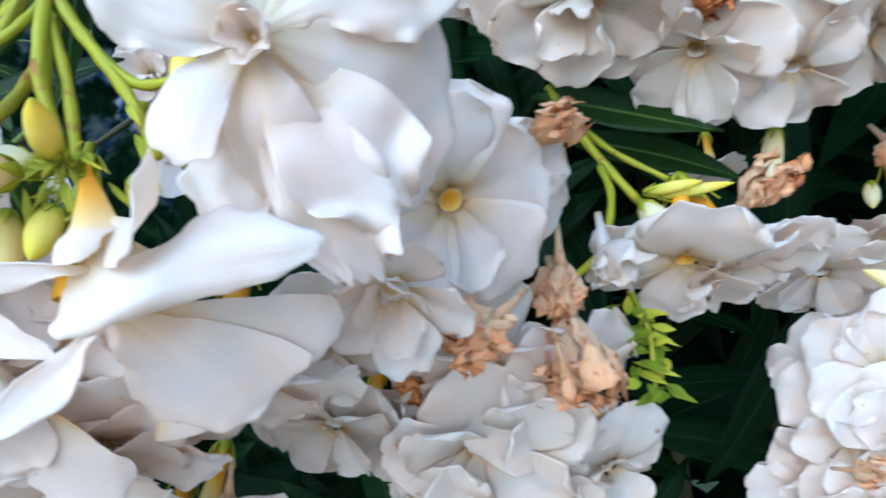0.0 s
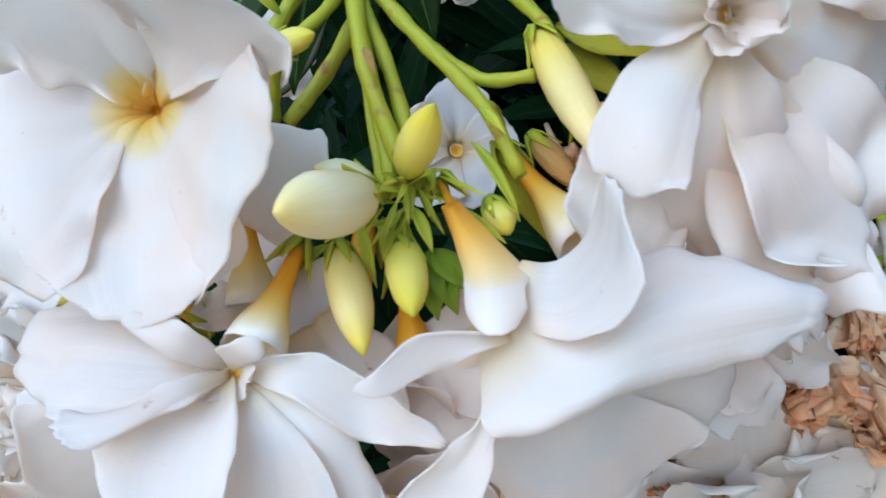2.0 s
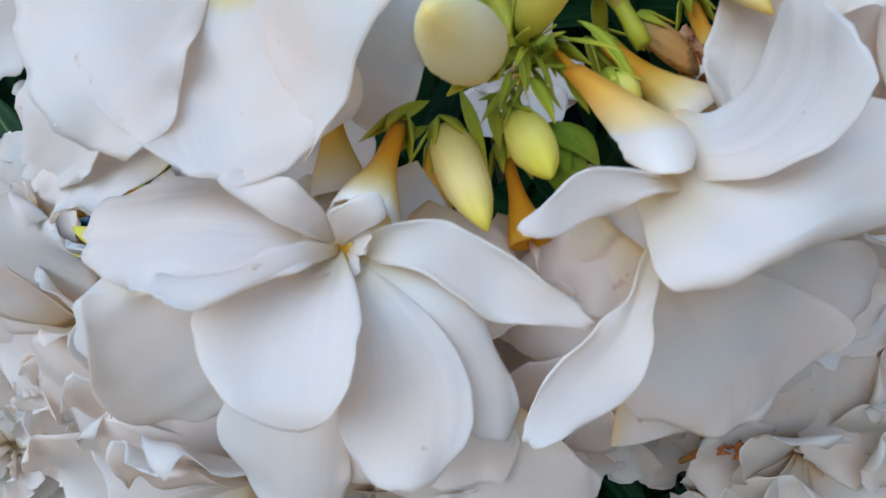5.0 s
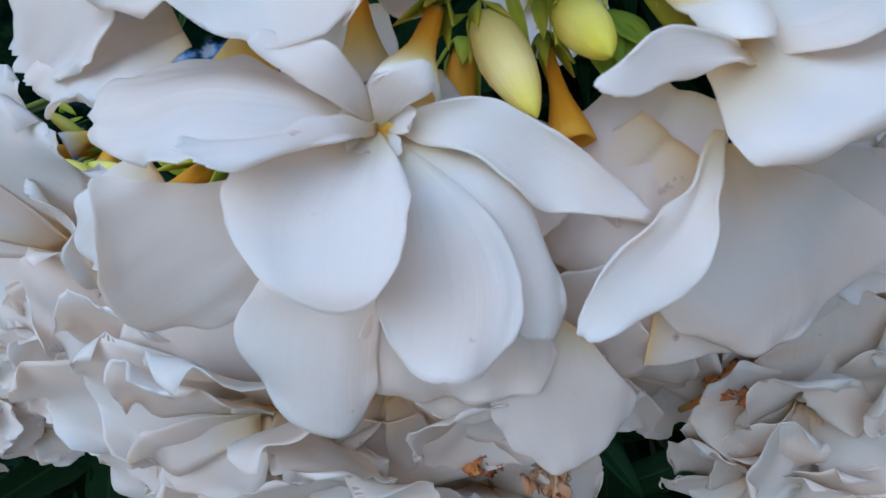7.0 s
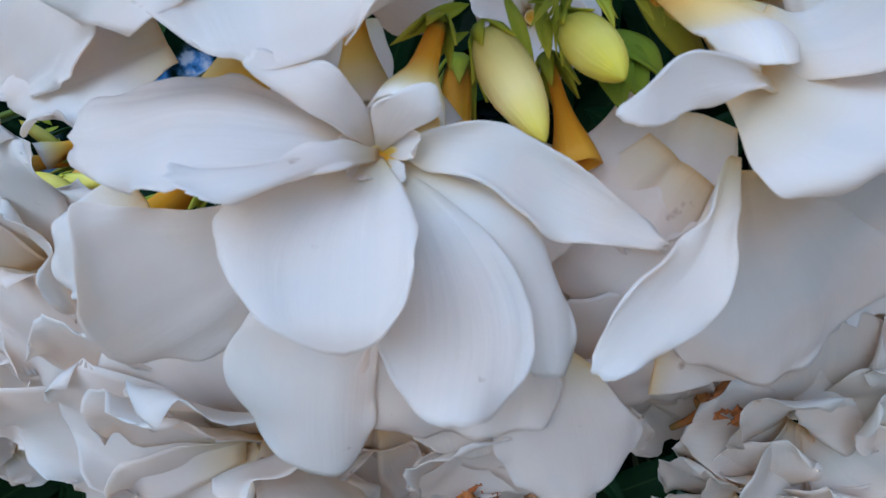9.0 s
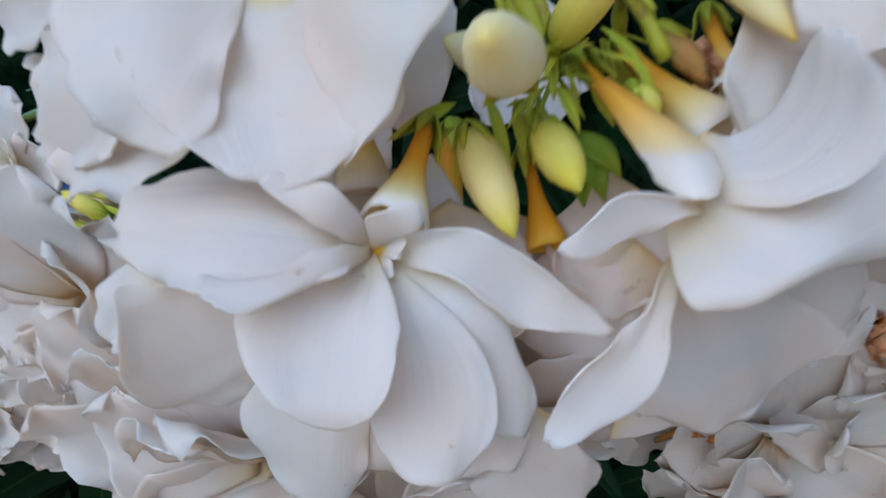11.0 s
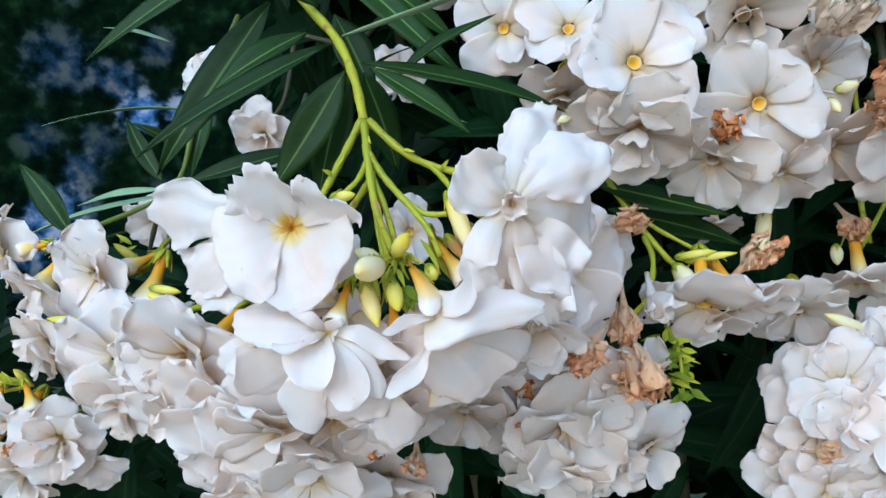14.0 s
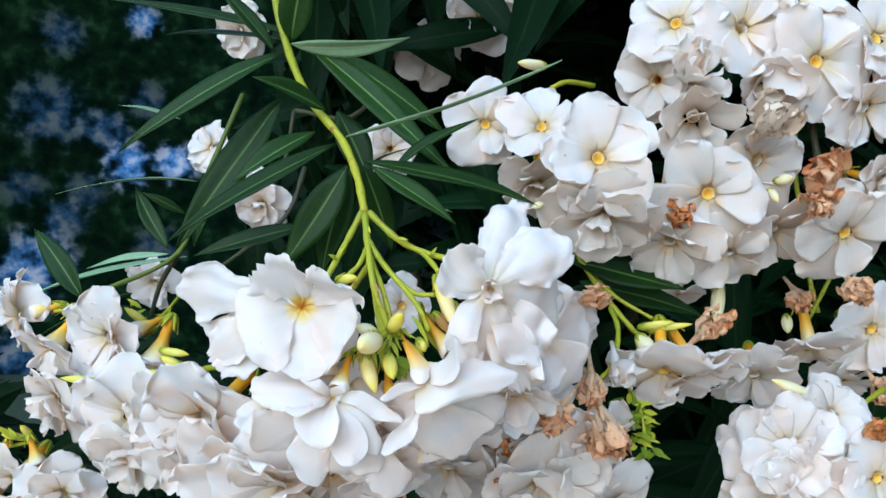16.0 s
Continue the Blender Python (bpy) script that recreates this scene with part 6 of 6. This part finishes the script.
bottom = thing("flower_cluster", (-0.22366, 0.26507, 1.45562), "white oleander flowers with orange tubes and green buds", "flower cluster", "flower clusters")
stem(bottom, [(-0.25523, 0.27268, 1.44997), (-0.23456, 0.26479, 1.45519), (-0.21849, 0.26009, 1.45959)], 0.0014, 0.001)
flower(bottom, (-0.22476, 0.25556, 1.44129), (-0.3, -0.7, -0.7), 0.040, 0, "single", fresh, 120)
flower(bottom, (-0.19071, 0.23551, 1.44092), (0.1, -0.9, -0.3), 0.040, 0, "double", fresh, 121)
flower(bottom, (-0.21931, 0.25561, 1.41833), (-0.2, -0.8, -0.6), 0.040, 0, "double", old, 122)
flower(bottom, (-0.18233, 0.24541, 1.42810), (0.3, -0.8, -0.6), 0.036, 0, "single", fresh, 123)
flower(bottom, (-0.24213, 0.26510, 1.42828), (-0.3, -0.8, -0.6), 0.036, 0, "double", fresh, 124)
withered(bottom, (-0.21098, 0.24068, 1.43111), (0.2, -0.7, 0.2), 0.012, wilt, 22, 8)
trumpet(bottom, (-0.21933, 0.25500, 1.46292), (-0.21115, 0.25055, 1.44935), 0.0045, TUBED)
trumpet(bottom, (-0.23234, 0.25976, 1.46022), (-0.23293, 0.25539, 1.44747), 0.0040, TUBED)
for k in range(9):
    at = Vector((-0.22144, 0.25508, 1.46147)).lerp(Vector((-0.24450, 0.26220, 1.45661)), rnd.random())
    leaf(bottom, at, at + Vector((rnd.uniform(-0.012, 0.002), rnd.uniform(-0.006, 0.001), rnd.uniform(0.0, 0.009))), rnd.uniform(0.0018, 0.0034), (rnd.uniform(-0.5, 0.5), -1, 0.5), rnd.uniform(-30, 40), 0.4, green, 190 + k)
bud(bottom, (-0.22404, 0.25995, 1.46074), (-0.23339, 0.25465, 1.46324), 0.0018, green_bud, "green bud")
bud(bottom, (-0.22142, 0.25988, 1.46226), (-0.22437, 0.25443, 1.46806), 0.0018, green_bud, "green bud")

back = thing("flower_cluster", (-0.14592, 0.36007, 1.61471), "white oleander flowers half hidden behind the leaves", "flower cluster", "flower clusters")
flower(back, (-0.17805, 0.36016, 1.63963), (-0.5, -0.8, 0.1), 0.036, 0, "semi", fresh, 130)
flower(back, (-0.13414, 0.34002, 1.59833), (-0.2, -0.8, -0.5), 0.040, 0, "double", fresh, 131)
flower(back, (-0.18266, 0.42005, 1.74810), (-0.2, -0.8, -0.5), 0.046, 0, "double", old, 132)
flower(back, (-0.21272, 0.37045, 1.54534), (-0.2, -0.8, -0.5), 0.036, 0, "semi", fresh, 133)
flower(back, (-0.03240, 0.14044, 1.53645), (0.1, -0.9, 0.1), 0.020, 0, "single", fresh, 134)
flower(back, (-0.03428, 0.34972, 1.71084), (0.1, -0.9, -0.5), 0.046, 0, "double", old, 135)
flower(back, (0.00017, 0.29960, 1.71441), (0.1, -0.9, -0.5), 0.044, 0, "double", fresh, 136)
flower(back, (-0.05179, 0.31971, 1.63434), (0.1, -0.9, -0.5), 0.034, 0, "semi", fresh, 137)
stem(back, [(-0.12693, 0.37998, 1.67415), (-0.12976, 0.37001, 1.62983), (-0.13778, 0.36005, 1.60929)], 0.002, 0.0015, bark)
stem(back, [(-0.03758, 0.39979, 1.77670), (-0.07780, 0.37984, 1.67735), (-0.12693, 0.37998, 1.67415)], 0.003, 0.002, bark)

# ---- the shaded inside of the shrub ----
shade = random.Random(3)
inside = thing("oleander_shrub", (0.25, 0.55, 0.03), "dark leafy inside of the oleander shrub", "shrub")
for k in range(7):
    x = 0.1 + 0.09 * k
    stem(inside, [(0.25 + 0.02 * k, 0.62 + 0.03 * (k % 3), 0.0), (x * 0.7 + 0.1, 0.6, 0.7), (x - 0.1, 0.5 + 0.03 * (k % 2), 1.4), (x - 0.2, 0.42, 1.9)], 0.012, 0.005, bark, "trunk")
LEAVES = [solid_sheet("leaf", leaf_grid(0.15 + 0.02 * k, 12 + 8 * k, 0.25, 0.05, 200 + k, 8, 5), 0.004, leaf_shaded) for k in range(4)]


def loose_leaf(owner, at, way, length, k):
    y = Vector(way).normalized()
    z = Vector((shade.uniform(-0.4, 0.4), -0.8, shade.uniform(0.1, 0.9)))
    z = (z - y * z.dot(y)).normalized()
    m = Matrix.Translation(at) @ Matrix((y.cross(z), y, z)).transposed().to_4x4() @ Matrix.Scale(length, 4)
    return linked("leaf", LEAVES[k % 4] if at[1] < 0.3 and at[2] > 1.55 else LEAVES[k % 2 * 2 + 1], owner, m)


for k in range(280):
    y = shade.uniform(0.30, 0.44)
    edge = -0.03 - 0.26 * (y + 0.083)
    x = shade.uniform(edge, 0.40)
    z = shade.uniform(1.36, 1.86)
    if z < 1.50:
        x = shade.uniform(-0.32, 0.40)
    way = (shade.uniform(-1, 1), shade.uniform(-0.3, 0.3), shade.uniform(-0.9, 0.5))
    if x < edge + 0.06 and z > 1.5:
        way = (abs(way[0]) * 0.6, way[1], way[2])
    loose_leaf(inside, (x, y, z), way, shade.uniform(0.07, 0.13), k)

verts, faces, uv = [], [], []
unit = leaf_grid(0.2, 20, 0.2, 0.05, 5, 5, 3)
for k in range(9200):
    # a rounded crown, its near side thicker above the flowers
    while True:
        y = shade.uniform(0.42, 1.2) ** 1.15
        z = shade.uniform(0.75, 2.25)
        # unseen canopy leaves, added to keep light off the shrub's inside
        if k > 6800:
            y = shade.uniform(0.26, 0.6)
            z = 1.66 + 0.32 * y + shade.uniform(0.0, 0.3)
        edge = -0.03 - 0.27 * (y + 0.083)
        x = shade.uniform(edge, 1.05) if z > 1.42 else shade.uniform(-0.75, 1.05)
        if ((x - 0.15) / 0.95) ** 2 + ((y - 0.72) / 0.58) ** 2 + ((z - 1.5) / 0.8) ** 2 < 1 + 0.12 * math.sin(9 * x) * math.sin(8 * z):
            break
    way = Vector((shade.uniform(-1, 1), shade.uniform(-0.5, 0.5), shade.uniform(-0.9, 0.6))).normalized()
    if x < edge + 0.09 and z > 1.42:
        way.x = abs(way.x) * 0.5
    nz = Vector((shade.uniform(-0.5, 0.5), -0.8, shade.uniform(0, 1)))
    nz = (nz - way * nz.dot(way)).normalized()
    r = np.array(Matrix((way.cross(nz), way, nz)).transposed()) * shade.uniform(0.08, 0.15)
    pts = unit.reshape(-1, 3) @ r.T + np.array((x, y, z))
    n = len(verts)
    verts.extend(pts.tolist())
    uv.extend([(j / 2, i / 4) for i in range(5) for j in range(3)])
    faces.extend([[n + i * 3 + j, n + i * 3 + j + 1, n + i * 3 + j + 4, n + i * 3 + j + 3] for i in range(4) for j in range(2)])
linked("foliage", finished("foliage", verts, faces, uv, leaf_shaded), inside, Matrix(), "dense oleander leaves coloured near-black for the inner shade", "stuff")
